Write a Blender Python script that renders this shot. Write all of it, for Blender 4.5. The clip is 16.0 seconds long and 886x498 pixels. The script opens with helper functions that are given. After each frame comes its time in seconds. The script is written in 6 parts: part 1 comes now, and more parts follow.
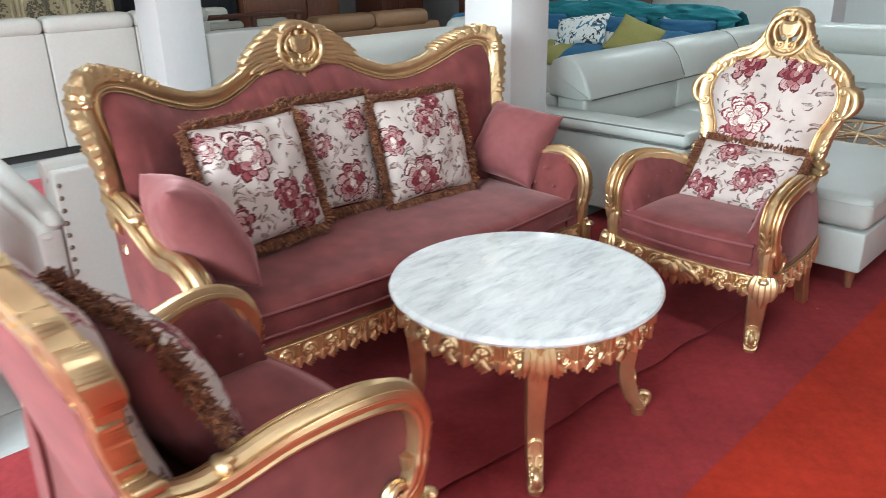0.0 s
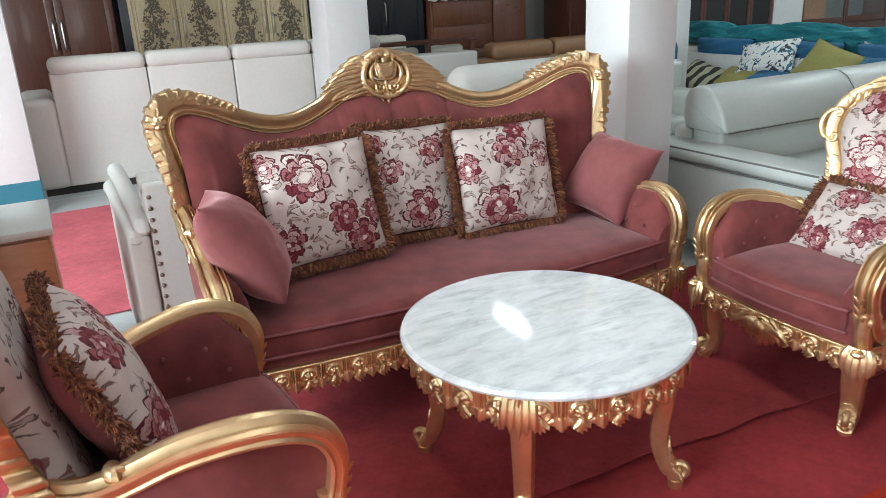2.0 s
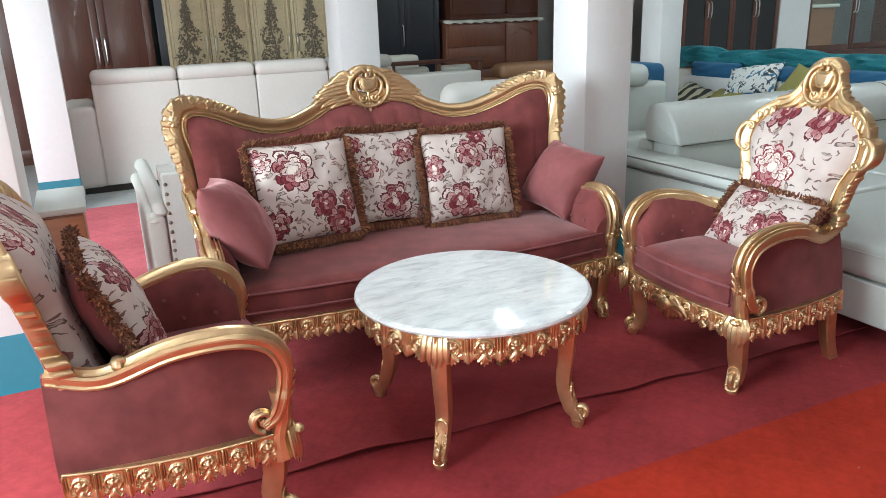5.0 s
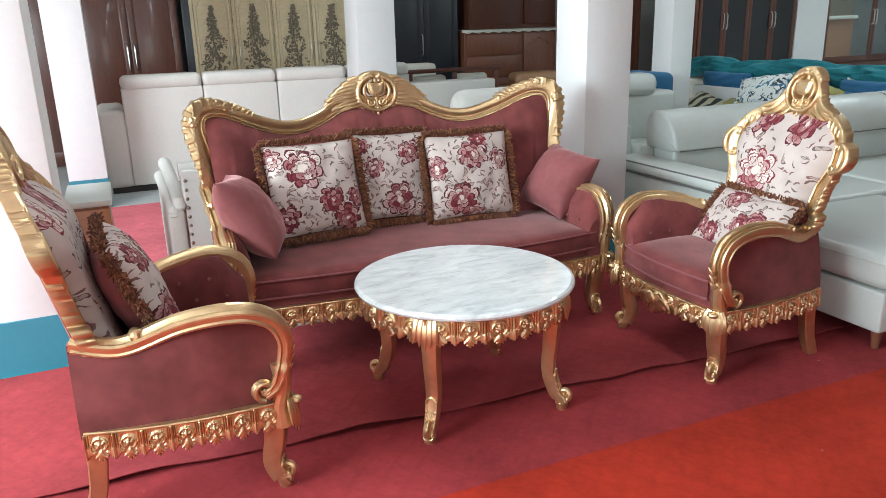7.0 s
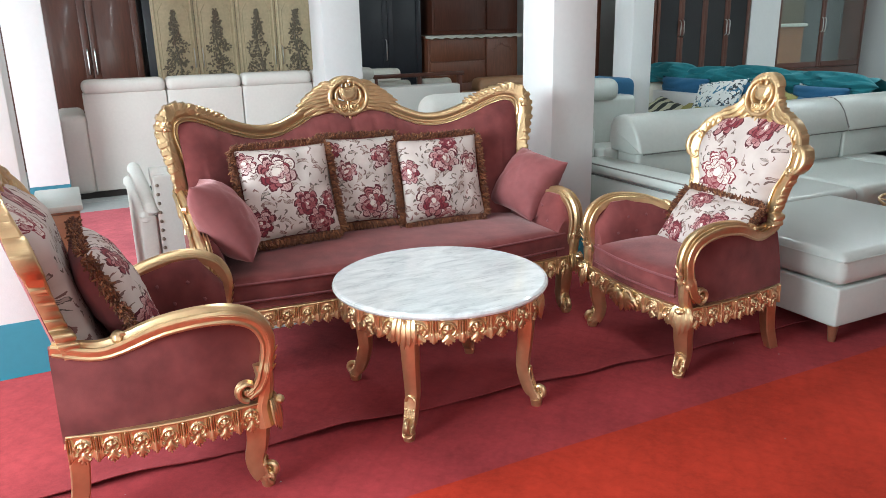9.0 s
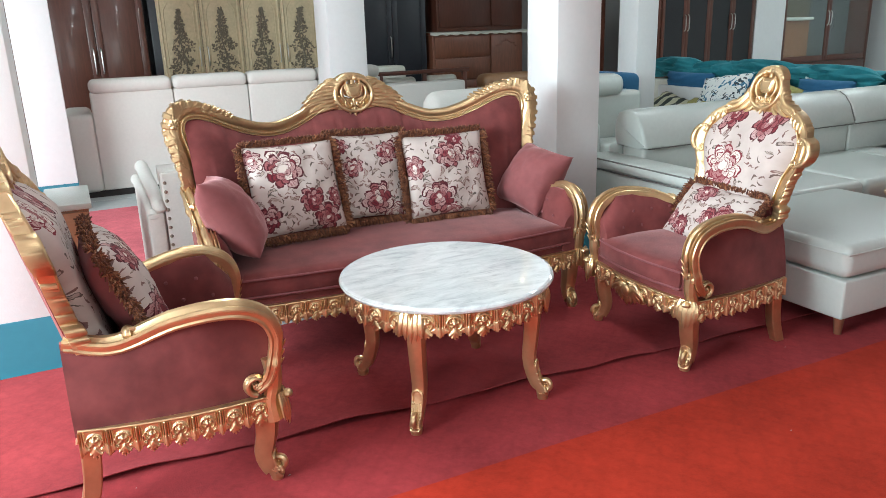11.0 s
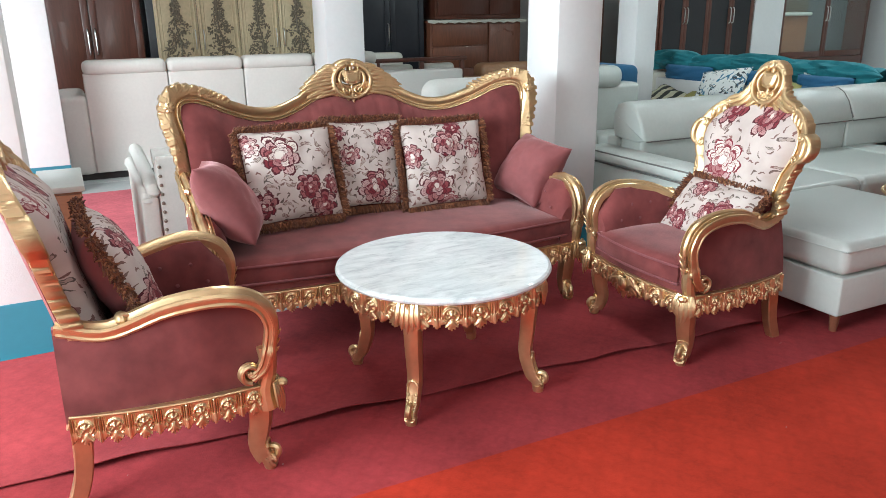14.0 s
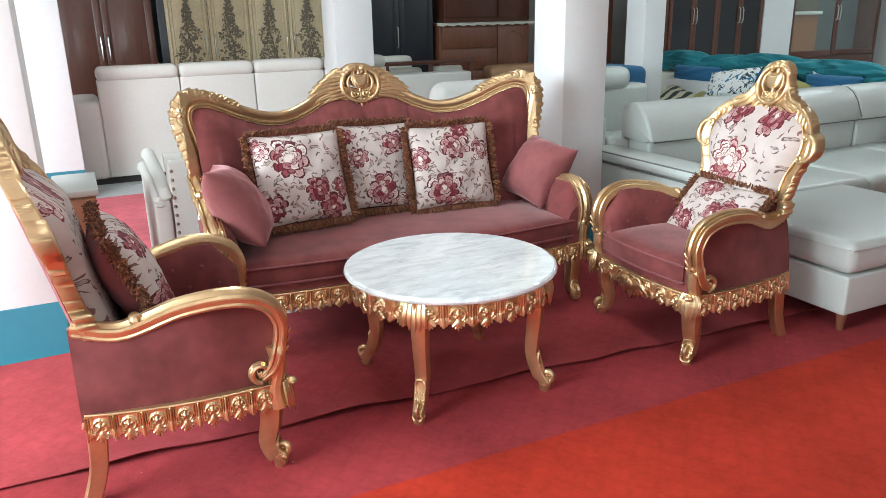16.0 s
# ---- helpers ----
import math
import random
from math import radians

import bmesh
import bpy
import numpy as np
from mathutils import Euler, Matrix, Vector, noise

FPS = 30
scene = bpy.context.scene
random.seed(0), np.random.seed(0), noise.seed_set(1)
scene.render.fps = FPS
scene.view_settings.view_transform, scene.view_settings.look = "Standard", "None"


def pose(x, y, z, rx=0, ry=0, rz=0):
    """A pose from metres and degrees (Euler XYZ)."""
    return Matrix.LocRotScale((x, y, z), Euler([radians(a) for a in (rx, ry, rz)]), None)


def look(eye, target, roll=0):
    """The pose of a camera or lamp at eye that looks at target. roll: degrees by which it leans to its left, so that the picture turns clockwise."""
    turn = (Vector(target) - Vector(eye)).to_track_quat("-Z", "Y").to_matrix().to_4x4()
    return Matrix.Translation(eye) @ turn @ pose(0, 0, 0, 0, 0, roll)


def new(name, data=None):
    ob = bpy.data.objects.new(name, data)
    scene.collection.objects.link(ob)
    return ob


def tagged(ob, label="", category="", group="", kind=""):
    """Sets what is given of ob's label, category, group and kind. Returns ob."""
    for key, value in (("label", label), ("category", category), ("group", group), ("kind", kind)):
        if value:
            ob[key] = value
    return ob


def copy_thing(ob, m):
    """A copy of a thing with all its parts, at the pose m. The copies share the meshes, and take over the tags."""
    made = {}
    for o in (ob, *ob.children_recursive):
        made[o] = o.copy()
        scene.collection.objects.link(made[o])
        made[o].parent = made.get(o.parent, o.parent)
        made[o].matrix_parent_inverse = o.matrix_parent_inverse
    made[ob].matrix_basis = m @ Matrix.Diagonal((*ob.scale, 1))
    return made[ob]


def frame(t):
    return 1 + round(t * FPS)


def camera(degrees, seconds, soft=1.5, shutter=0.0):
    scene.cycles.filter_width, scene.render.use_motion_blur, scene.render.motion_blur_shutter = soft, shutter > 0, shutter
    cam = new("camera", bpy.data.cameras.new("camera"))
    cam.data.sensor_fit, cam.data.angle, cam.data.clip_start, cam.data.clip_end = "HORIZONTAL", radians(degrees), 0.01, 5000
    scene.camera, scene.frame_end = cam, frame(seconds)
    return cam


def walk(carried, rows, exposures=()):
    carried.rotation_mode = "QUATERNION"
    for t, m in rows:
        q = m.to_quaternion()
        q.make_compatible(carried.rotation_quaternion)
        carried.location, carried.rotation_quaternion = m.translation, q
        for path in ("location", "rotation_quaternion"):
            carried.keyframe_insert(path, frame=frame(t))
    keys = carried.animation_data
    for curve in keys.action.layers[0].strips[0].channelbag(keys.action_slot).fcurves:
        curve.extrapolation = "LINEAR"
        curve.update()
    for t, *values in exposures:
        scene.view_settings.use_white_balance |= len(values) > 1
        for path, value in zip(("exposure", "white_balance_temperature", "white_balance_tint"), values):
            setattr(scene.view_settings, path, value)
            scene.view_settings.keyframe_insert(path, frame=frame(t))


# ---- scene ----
cam = camera(61.4, 16.0, soft=0.6, shutter=0.7)
PATH = [
    (0, (0.066, 0.082, 1.472), (1.377, 1.404, 0.74), -1.1),
    (0.5, (0.242, 0.065, 1.466), (1.545, 1.401, 0.746), -0.4),
    (1, (0.387, 0.018, 1.475), (1.484, 1.531, 0.762), -2.1),
    (1.5, (0.532, -0.098, 1.47), (1.416, 1.561, 0.785), -2.4),
    (2, (0.581, -0.21, 1.458), (1.458, 1.464, 0.802), -2.6),
    (2.5, (0.567, -0.358, 1.455), (1.443, 1.317, 0.803), -2.6),
    (3, (0.596, -0.469, 1.46), (1.468, 1.211, 0.815), -2.5),
    (3.5, (0.647, -0.591, 1.457), (1.481, 1.113, 0.822), -2.4),
    (6, (0.563, -0.954, 1.481), (1.369, 0.779, 0.891), -1.9),
    (6.5, (0.591, -1.025, 1.475), (1.38, 0.717, 0.892), -1.9),
    (7, (0.604, -1.078, 1.469), (1.361, 0.68, 0.89), -1.6),
    (7.5, (0.587, -1.076, 1.478), (1.347, 0.683, 0.906), -1.4),
    (8, (0.554, -1.084, 1.478), (1.401, 0.636, 0.909), -0.9),
    (8.5, (0.534, -1.098, 1.475), (1.389, 0.619, 0.907), -1.2),
    (11, (0.519, -1.127, 1.468), (1.355, 0.596, 0.893), -1.8),
    (11.5, (0.517, -1.103, 1.46), (1.355, 0.61, 0.858), -1.6),
    (12, (0.528, -1.084, 1.463), (1.371, 0.624, 0.851), -1.3),
    (12.5, (0.534, -1.074, 1.467), (1.384, 0.63, 0.854), -1.2),
    (13, (0.536, -1.076, 1.466), (1.392, 0.624, 0.853), -0.9),
    (13.5, (0.522, -1.081, 1.464), (1.375, 0.622, 0.854), -0.7),
    (14, (0.512, -1.095, 1.466), (1.362, 0.612, 0.862), -0.6),
    (14.5, (0.512, -1.11, 1.464), (1.357, 0.598, 0.857), -0.6),
    (15, (0.508, -1.13, 1.465), (1.34, 0.584, 0.859), -0.7),
    (15.5, (0.509, -1.142, 1.469), (1.337, 0.576, 0.866), -0.9),
    (16, (0.511, -1.139, 1.473), (1.334, 0.583, 0.875), -1.2),
]
walk(cam, [(t, look(eye, target, roll)) for t, eye, target, roll in PATH], [(0, -0.02), (1, 0.0), (2, -0.09), (3.5, -0.02), (7, 0.02), (11, 0.06), (16, 0.10)])

# ---- world and light ----
world = bpy.data.worlds.new("world")
scene.world = world
world.use_nodes = True
sky = world.node_tree.nodes.new("ShaderNodeTexSky")
sky.sky_type = "NISHITA"
sky.sun_disc = False
sky.sun_elevation, sky.sun_rotation = radians(40), radians(200)
world.node_tree.links.new(sky.outputs[0], world.node_tree.nodes["Background"].inputs[0])
world.node_tree.nodes["Background"].inputs[1].default_value = 0.1


def area(name, m, sx, sy, watts, color):
    data = bpy.data.lights.new(name, "AREA")
    data.shape, data.size, data.size_y = "RECTANGLE", sx, sy
    data.energy, data.color = watts, color
    ob = new(name, data)
    ob.matrix_world = m
    return ob


# unseen grid: one tube follows from a table reflection, the rest are assumed
TUBES = [(x, y) for x in (-1.7, 1.5, 4.7, 7.9, 11.0) for y in (-3.1, 0.0, 3.05, 6.1)]
for tx, ty in TUBES:
    # watts differ by place to balance brightness, not by fitting
    watts = (24.0 if tx < 0 else 10.0) if ty < -1 else (22.0 if 0 < tx < 4 else 14.0) if ty < 1 else 26.0 if ty < 5 else 9.0
    if tx > 4:
        watts *= 0.2 if ty < 1 else 0.95 if tx < 5 else 1.6
    area("tube_light", pose(tx, ty, 3.06, 0, 0, 90), 1.2 if ty < 5 else 0.6, 0.16 if ty < 5 else 0.10, watts, (0.80, 0.96, 1.0))
# Unseen front fill lamp, added; side lamp for the inferred daylight from the left
area("shop_front_daylight", pose(-0.6, -9.05, 1.7, 90, 0, 0), 4.0, 2.6, 150, (0.76, 0.93, 1.0))
area("side_window_daylight", pose(-3.2, 1.0, 2.15, 60, 0, -90), 3.8, 1.5, 625, (0.76, 0.93, 1.0))

# ---- materials ----


def material(name, base, rough=0.5, metal=0.0, grain=0.0, scale=40.0, bump=0.0, bump_scale=200.0, sheen=0.0, coat=0.0, stain=0.0, stain_scale=3.0,
             stretch=(1, 1, 1), rough_var=0.0, coords="Object", spread=0.0, spec=0.5):
    """A principled surface with fine grain, slow stains, relief and a spread of value from piece to piece."""
    mat = bpy.data.materials.new(name)
    mat.use_nodes = True
    nt = mat.node_tree
    p = nt.nodes["Principled BSDF"]
    p.inputs["Roughness"].default_value, p.inputs["Metallic"].default_value = rough, metal
    p.inputs["Sheen Weight"].default_value, p.inputs["Coat Weight"].default_value = sheen, coat
    p.inputs["Sheen Roughness"].default_value = 0.4
    p.inputs["Sheen Tint"].default_value = (*[min(1.0, 0.25 + 1.6 * c) for c in base], 1)
    p.inputs["Specular IOR Level"].default_value = spec
    tc = nt.nodes.new("ShaderNodeTexCoord")
    mp = nt.nodes.new("ShaderNodeMapping")
    mp.inputs["Scale"].default_value = stretch
    nt.links.new(tc.outputs[coords], mp.inputs[0])

    def tex(sc, detail=4.0):
        n = nt.nodes.new("ShaderNodeTexNoise")
        n.inputs["Scale"].default_value, n.inputs["Detail"].default_value = sc, detail
        nt.links.new(mp.outputs[0], n.inputs["Vector"])
        return n.outputs["Fac"]

    def mathn(op, a, b):
        n = nt.nodes.new("ShaderNodeMath")
        n.operation = op
        for i, v in enumerate((a, b)):
            if isinstance(v, (int, float)):
                n.inputs[i].default_value = v
            else:
                nt.links.new(v, n.inputs[i])
        return n.outputs[0]

    value = 1.0
    if grain:
        value = mathn("ADD", mathn("MULTIPLY", mathn("SUBTRACT", tex(scale), 0.5), 2.4 * grain), 1.0)
    if stain:
        s2 = mathn("ADD", mathn("MULTIPLY", mathn("SUBTRACT", tex(stain_scale, 5.0), 0.5), 2.4 * stain), 1.0)
        value = mathn("MULTIPLY", value, s2)
    if spread:
        info = nt.nodes.new("ShaderNodeObjectInfo")
        value = mathn("MULTIPLY", value, mathn("ADD", mathn("MULTIPLY", info.outputs["Random"], spread), 1 - spread / 2))
    if not isinstance(value, float):
        hsv = nt.nodes.new("ShaderNodeHueSaturation")
        hsv.inputs["Color"].default_value = (*base, 1)
        nt.links.new(value, hsv.inputs["Value"])
        nt.links.new(hsv.outputs[0], p.inputs["Base Color"])
    else:
        p.inputs["Base Color"].default_value = (*base, 1)
    if rough_var:
        nt.links.new(mathn("ADD", mathn("MULTIPLY", mathn("SUBTRACT", tex(scale * 0.3), 0.5), 2 * rough_var), rough), p.inputs["Roughness"])
    if bump:
        b = nt.nodes.new("ShaderNodeBump")
        b.inputs["Strength"].default_value, b.inputs["Distance"].default_value = min(1.0, bump), 0.004
        nt.links.new(tex(bump_scale), b.inputs["Height"])
        nt.links.new(b.outputs[0], p.inputs["Normal"])
    return mat


def N(nt, kind, **inputs):
    """A node with its inputs, each a value or another node's socket."""
    n = nt.nodes.new(kind)
    for k, v in inputs.items():
        k = k.replace("_", " ")
        sock = n.inputs[int(k[1:])] if k[0] == "i" and k[1:].isdigit() else n.inputs[k]
        if isinstance(v, bpy.types.NodeSocket):
            nt.links.new(v, sock)
        else:
            sock.default_value = v
    return n


def M(nt, op, a, b=0.0, c=0.0):
    n = nt.nodes.new("ShaderNodeMath")
    n.operation = op
    for i, v in enumerate((a, b, c)):
        if isinstance(v, bpy.types.NodeSocket):
            nt.links.new(v, n.inputs[i])
        else:
            n.inputs[i].default_value = v
    return n.outputs[0]


def VM(nt, op, a, b=(0, 0, 0)):
    n = nt.nodes.new("ShaderNodeVectorMath")
    n.operation = op
    for i, v in enumerate((a, b)):
        if isinstance(v, bpy.types.NodeSocket):
            nt.links.new(v, n.inputs[i])
        else:
            n.inputs[i].default_value = v
    return n.outputs["Value"] if op in ("LENGTH", "DOT_PRODUCT", "DISTANCE") else n.outputs[0]


def ramp(nt, fac, stops):
    n = nt.nodes.new("ShaderNodeValToRGB")
    while len(n.color_ramp.elements) < len(stops):
        n.color_ramp.elements.new(0.5)
    for e, (pos, col) in zip(n.color_ramp.elements, stops):
        e.position, e.color = pos, (*col, 1)
    nt.links.new(fac, n.inputs[0])
    return n.outputs[0]


def mix(nt, fac, a, b):
    n = nt.nodes.new("ShaderNodeMix")
    n.data_type = "RGBA"
    for i, v in ((0, fac), (6, a), (7, b)):
        if isinstance(v, bpy.types.NodeSocket):
            nt.links.new(v, n.inputs[i])
        else:
            n.inputs[i].default_value = (*v, 1) if i else v
    return n.outputs[2]


def band(nt, k, lo, hi):
    """1 where k lies between lo and hi."""
    return M(nt, "MULTIPLY", M(nt, "GREATER_THAN", k, lo), M(nt, "LESS_THAN", k, hi))


def peony_group():
    """One woven peony laid over a ground colour: four rings of petals, each petal with a tone and a reach of its own."""
    nt = bpy.data.node_groups.new("peony", "ShaderNodeTree")
    for label, kind, start in (("Ground", "NodeSocketColor", None), ("Weave", "NodeSocketVector", None), ("Centre", "NodeSocketVector", None), ("Fine", "NodeSocketFloat", 0.5), ("Size", "NodeSocketFloat", 0.07),
                               ("Turn", "NodeSocketFloat", 0.0), ("Pale", "NodeSocketFloat", 0.5), ("Relief", "NodeSocketFloat", 0.0)):
        sock = nt.interface.new_socket(label, in_out="INPUT", socket_type=kind)
        if start is not None:
            sock.default_value = start
    nt.interface.new_socket("Color", in_out="OUTPUT", socket_type="NodeSocketColor")
    nt.interface.new_socket("Relief", in_out="OUTPUT", socket_type="NodeSocketFloat")
    g = nt.nodes.new("NodeGroupInput").outputs
    out = nt.nodes.new("NodeGroupOutput")
    deep, red, rose, pink, pale, cream = (0.085, 0.012, 0.018), (0.185, 0.022, 0.032), (0.30, 0.085, 0.090), (0.42, 0.20, 0.195), (0.52, 0.34, 0.32), (0.66, 0.56, 0.50)
    d = VM(nt, "SUBTRACT", g["Weave"], g["Centre"])
    sep = N(nt, "ShaderNodeSeparateXYZ", Vector=d)
    theta = M(nt, "ARCTAN2", sep.outputs[1], sep.outputs[0])
    q = M(nt, "ADD", M(nt, "DIVIDE", VM(nt, "LENGTH", d), g["Size"]), M(nt, "MULTIPLY", M(nt, "SUBTRACT", g["Fine"], 0.5), 0.10))
    line_col = mix(nt, M(nt, "GREATER_THAN", g["Pale"], 1.2), deep, red)
    hatch = M(nt, "GREATER_THAN", M(nt, "SINE", M(nt, "ADD", M(nt, "MULTIPLY", theta, 46.0), M(nt, "MULTIPLY", g["Fine"], 5.0))), 0.30)
    flower, inside = None, None
    for ring_k, (reach, lobes, off) in enumerate(((1.0, 4.0, 0.0), (0.80, 3.5, 0.8), (0.60, 3.0, 1.7), (0.41, 2.5, 0.3), (0.26, 2.0, 1.1))):
        phase = M(nt, "ADD", M(nt, "MULTIPLY", theta, lobes), M(nt, "ADD", g["Turn"], off))
        lobe = M(nt, "POWER", M(nt, "ABSOLUTE", M(nt, "COSINE", phase)), 0.5)
        which = M(nt, "FLOOR", M(nt, "ADD", M(nt, "DIVIDE", phase, math.pi), 0.5))
        rnd = N(nt, "ShaderNodeTexWhiteNoise", Vector=VM(nt, "ADD", g["Centre"], N(nt, "ShaderNodeCombineXYZ", X=which, Y=1.7 * ring_k, Z=g["Turn"]).outputs[0])).outputs["Value"]
        k = M(nt, "DIVIDE", q, M(nt, "MULTIPLY", M(nt, "ADD", M(nt, "MULTIPLY", lobe, M(nt, "ADD", M(nt, "MULTIPLY", rnd, 0.28), 0.24)), 0.64), reach))
        shade = M(nt, "ADD", M(nt, "MULTIPLY", rnd, 0.80), M(nt, "SUBTRACT", M(nt, "MULTIPLY", g["Pale"], 0.36), 0.08))
        body = ramp(nt, shade, [(0.0, red), (0.34, red), (0.46, rose), (0.70, pink), (0.90, pale), (1.0, cream)])
        petal = mix(nt, M(nt, "MULTIPLY", M(nt, "MULTIPLY", hatch, band(nt, k, 0.45, 0.82)), 0.6), body, red)
        edge = M(nt, "MAXIMUM", M(nt, "GREATER_THAN", k, 0.90), M(nt, "MULTIPLY", M(nt, "LESS_THAN", lobe, 0.36), M(nt, "GREATER_THAN", k, 0.62)))
        petal = mix(nt, edge, petal, line_col)
        mask = M(nt, "LESS_THAN", k, 1.0)
        flower, inside = (petal, mask) if flower is None else (mix(nt, mask, flower, petal), inside)
    flower = mix(nt, M(nt, "LESS_THAN", q, M(nt, "ADD", 0.07, M(nt, "MULTIPLY", g["Pale"], 0.10))), flower, cream)
    nt.links.new(mix(nt, inside, g["Ground"], flower), out.inputs["Color"])
    nt.links.new(M(nt, "MAXIMUM", g["Relief"], inside), out.inputs["Relief"])
    return nt


PEONY = peony_group()


def floral_material(name, flowers, sprigs=1.0):
    """Cream jacquard with peonies at (u, v, radius, turn, paleness), curled leaves and small dark sprigs; UV in metres."""
    mat = bpy.data.materials.new(name)
    mat.use_nodes = True
    nt = mat.node_tree
    p = nt.nodes["Principled BSDF"]
    p.inputs["Roughness"].default_value = 0.7
    p.inputs["Specular IOR Level"].default_value = 0.25
    uv = nt.nodes.new("ShaderNodeTexCoord").outputs["UV"]
    wob = N(nt, "ShaderNodeTexNoise", Vector=uv, Scale=20.0, Detail=2.0).outputs["Color"]
    uvw = VM(nt, "ADD", uv, VM(nt, "MULTIPLY", VM(nt, "SUBTRACT", wob, (0.5, 0.5, 0.5)), (0.034, 0.034, 0)))
    ragged = N(nt, "ShaderNodeTexNoise", Vector=uv, Scale=75.0, Detail=2.0).outputs["Color"]
    uvw = VM(nt, "ADD", uvw, VM(nt, "MULTIPLY", VM(nt, "SUBTRACT", ragged, (0.5, 0.5, 0.5)), (0.013, 0.013, 0)))
    fine = N(nt, "ShaderNodeTexNoise", Vector=uv, Scale=130.0, Detail=2.0).outputs["Fac"]
    ground_n = N(nt, "ShaderNodeTexNoise", Vector=uv, Scale=9.0, Detail=4.0).outputs["Fac"]
    col = ramp(nt, ground_n, [(0.3, (0.455, 0.365, 0.330)), (0.6, (0.555, 0.458, 0.418))])
    # sprigs: fine curled strokes, and larger outlined leaves
    for scale, length, wide, share in ((26.0, 0.0160, 0.0040, 0.72 * sprigs), (14.0, 0.029, 0.0078, 0.60 * sprigs)):
        v2 = N(nt, "ShaderNodeTexVoronoi", Vector=uvw, Scale=scale, Randomness=0.85)
        v2.voronoi_dimensions = "2D"
        r2 = N(nt, "ShaderNodeSeparateColor", Color=v2.outputs["Color"])
        rot = N(nt, "ShaderNodeVectorRotate", Vector=VM(nt, "SUBTRACT", uvw, v2.outputs["Position"]), Angle=M(nt, "MULTIPLY", r2.outputs[0], 6.28))
        rot.rotation_type = "Z_AXIS"
        sp = N(nt, "ShaderNodeSeparateXYZ", Vector=rot.outputs[0])
        bend = M(nt, "SUBTRACT", sp.outputs[1], M(nt, "MULTIPLY", M(nt, "MULTIPLY", sp.outputs[0], sp.outputs[0]), 0.42 / length))
        # pointed at one end
        taper = M(nt, "ADD", 1.0, M(nt, "MULTIPLY", M(nt, "DIVIDE", sp.outputs[0], length), 0.55))
        ell = M(nt, "ADD", M(nt, "POWER", M(nt, "ABSOLUTE", M(nt, "DIVIDE", sp.outputs[0], length)), 2.0), M(nt, "POWER", M(nt, "ABSOLUTE", M(nt, "DIVIDE", bend, M(nt, "MULTIPLY", taper, wide))), 2.0))
        on = M(nt, "LESS_THAN", r2.outputs[1], share)
        leafcol = mix(nt, r2.outputs[2], (0.115, 0.09, 0.076), (0.22, 0.11, 0.098))
        if scale < 20:
            leafcol = mix(nt, band(nt, ell, 0.06, 0.50), leafcol, (0.38, 0.295, 0.26))
        col = mix(nt, M(nt, "MULTIPLY", M(nt, "LESS_THAN", ell, 1.0), on), col, leafcol)
    every = None
    for cu, cv, size, turn, pale in flowers:
        n = nt.nodes.new("ShaderNodeGroup")
        n.node_tree = PEONY
        nt.links.new(col, n.inputs["Ground"]), nt.links.new(uvw, n.inputs["Weave"]), nt.links.new(fine, n.inputs["Fine"])
        n.inputs["Centre"].default_value = (cu, cv, 0)
        n.inputs["Size"].default_value, n.inputs["Turn"].default_value, n.inputs["Pale"].default_value = size, turn, pale
        if every is not None:
            nt.links.new(every, n.inputs["Relief"])
        col, every = n.outputs["Color"], n.outputs["Relief"]
    nt.links.new(col, p.inputs["Base Color"])
    weave = N(nt, "ShaderNodeTexNoise", Vector=uv, Scale=420.0, Detail=2.0).outputs["Fac"]
    b = N(nt, "ShaderNodeBump", Strength=0.35, Distance=0.002, Height=M(nt, "ADD", weave, M(nt, "MULTIPLY", every, 0.6)))
    nt.links.new(b.outputs[0], p.inputs["Normal"])
    return mat


def fringe_material():
    mat = bpy.data.materials.new("brown_fringe")
    mat.use_nodes = True
    nt = mat.node_tree
    p = nt.nodes["Principled BSDF"]
    geo = nt.nodes.new("ShaderNodeNewGeometry")
    nt.links.new(ramp(nt, geo.outputs["Random Per Island"], [(0.0, (0.075, 0.025, 0.017)), (0.5, (0.150, 0.054, 0.028)), (0.85, (0.22, 0.085, 0.040)), (1.0, (0.32, 0.14, 0.065))]), p.inputs["Base Color"])
    p.inputs["Roughness"].default_value = 0.6
    p.inputs["Specular IOR Level"].default_value = 0.25
    return mat


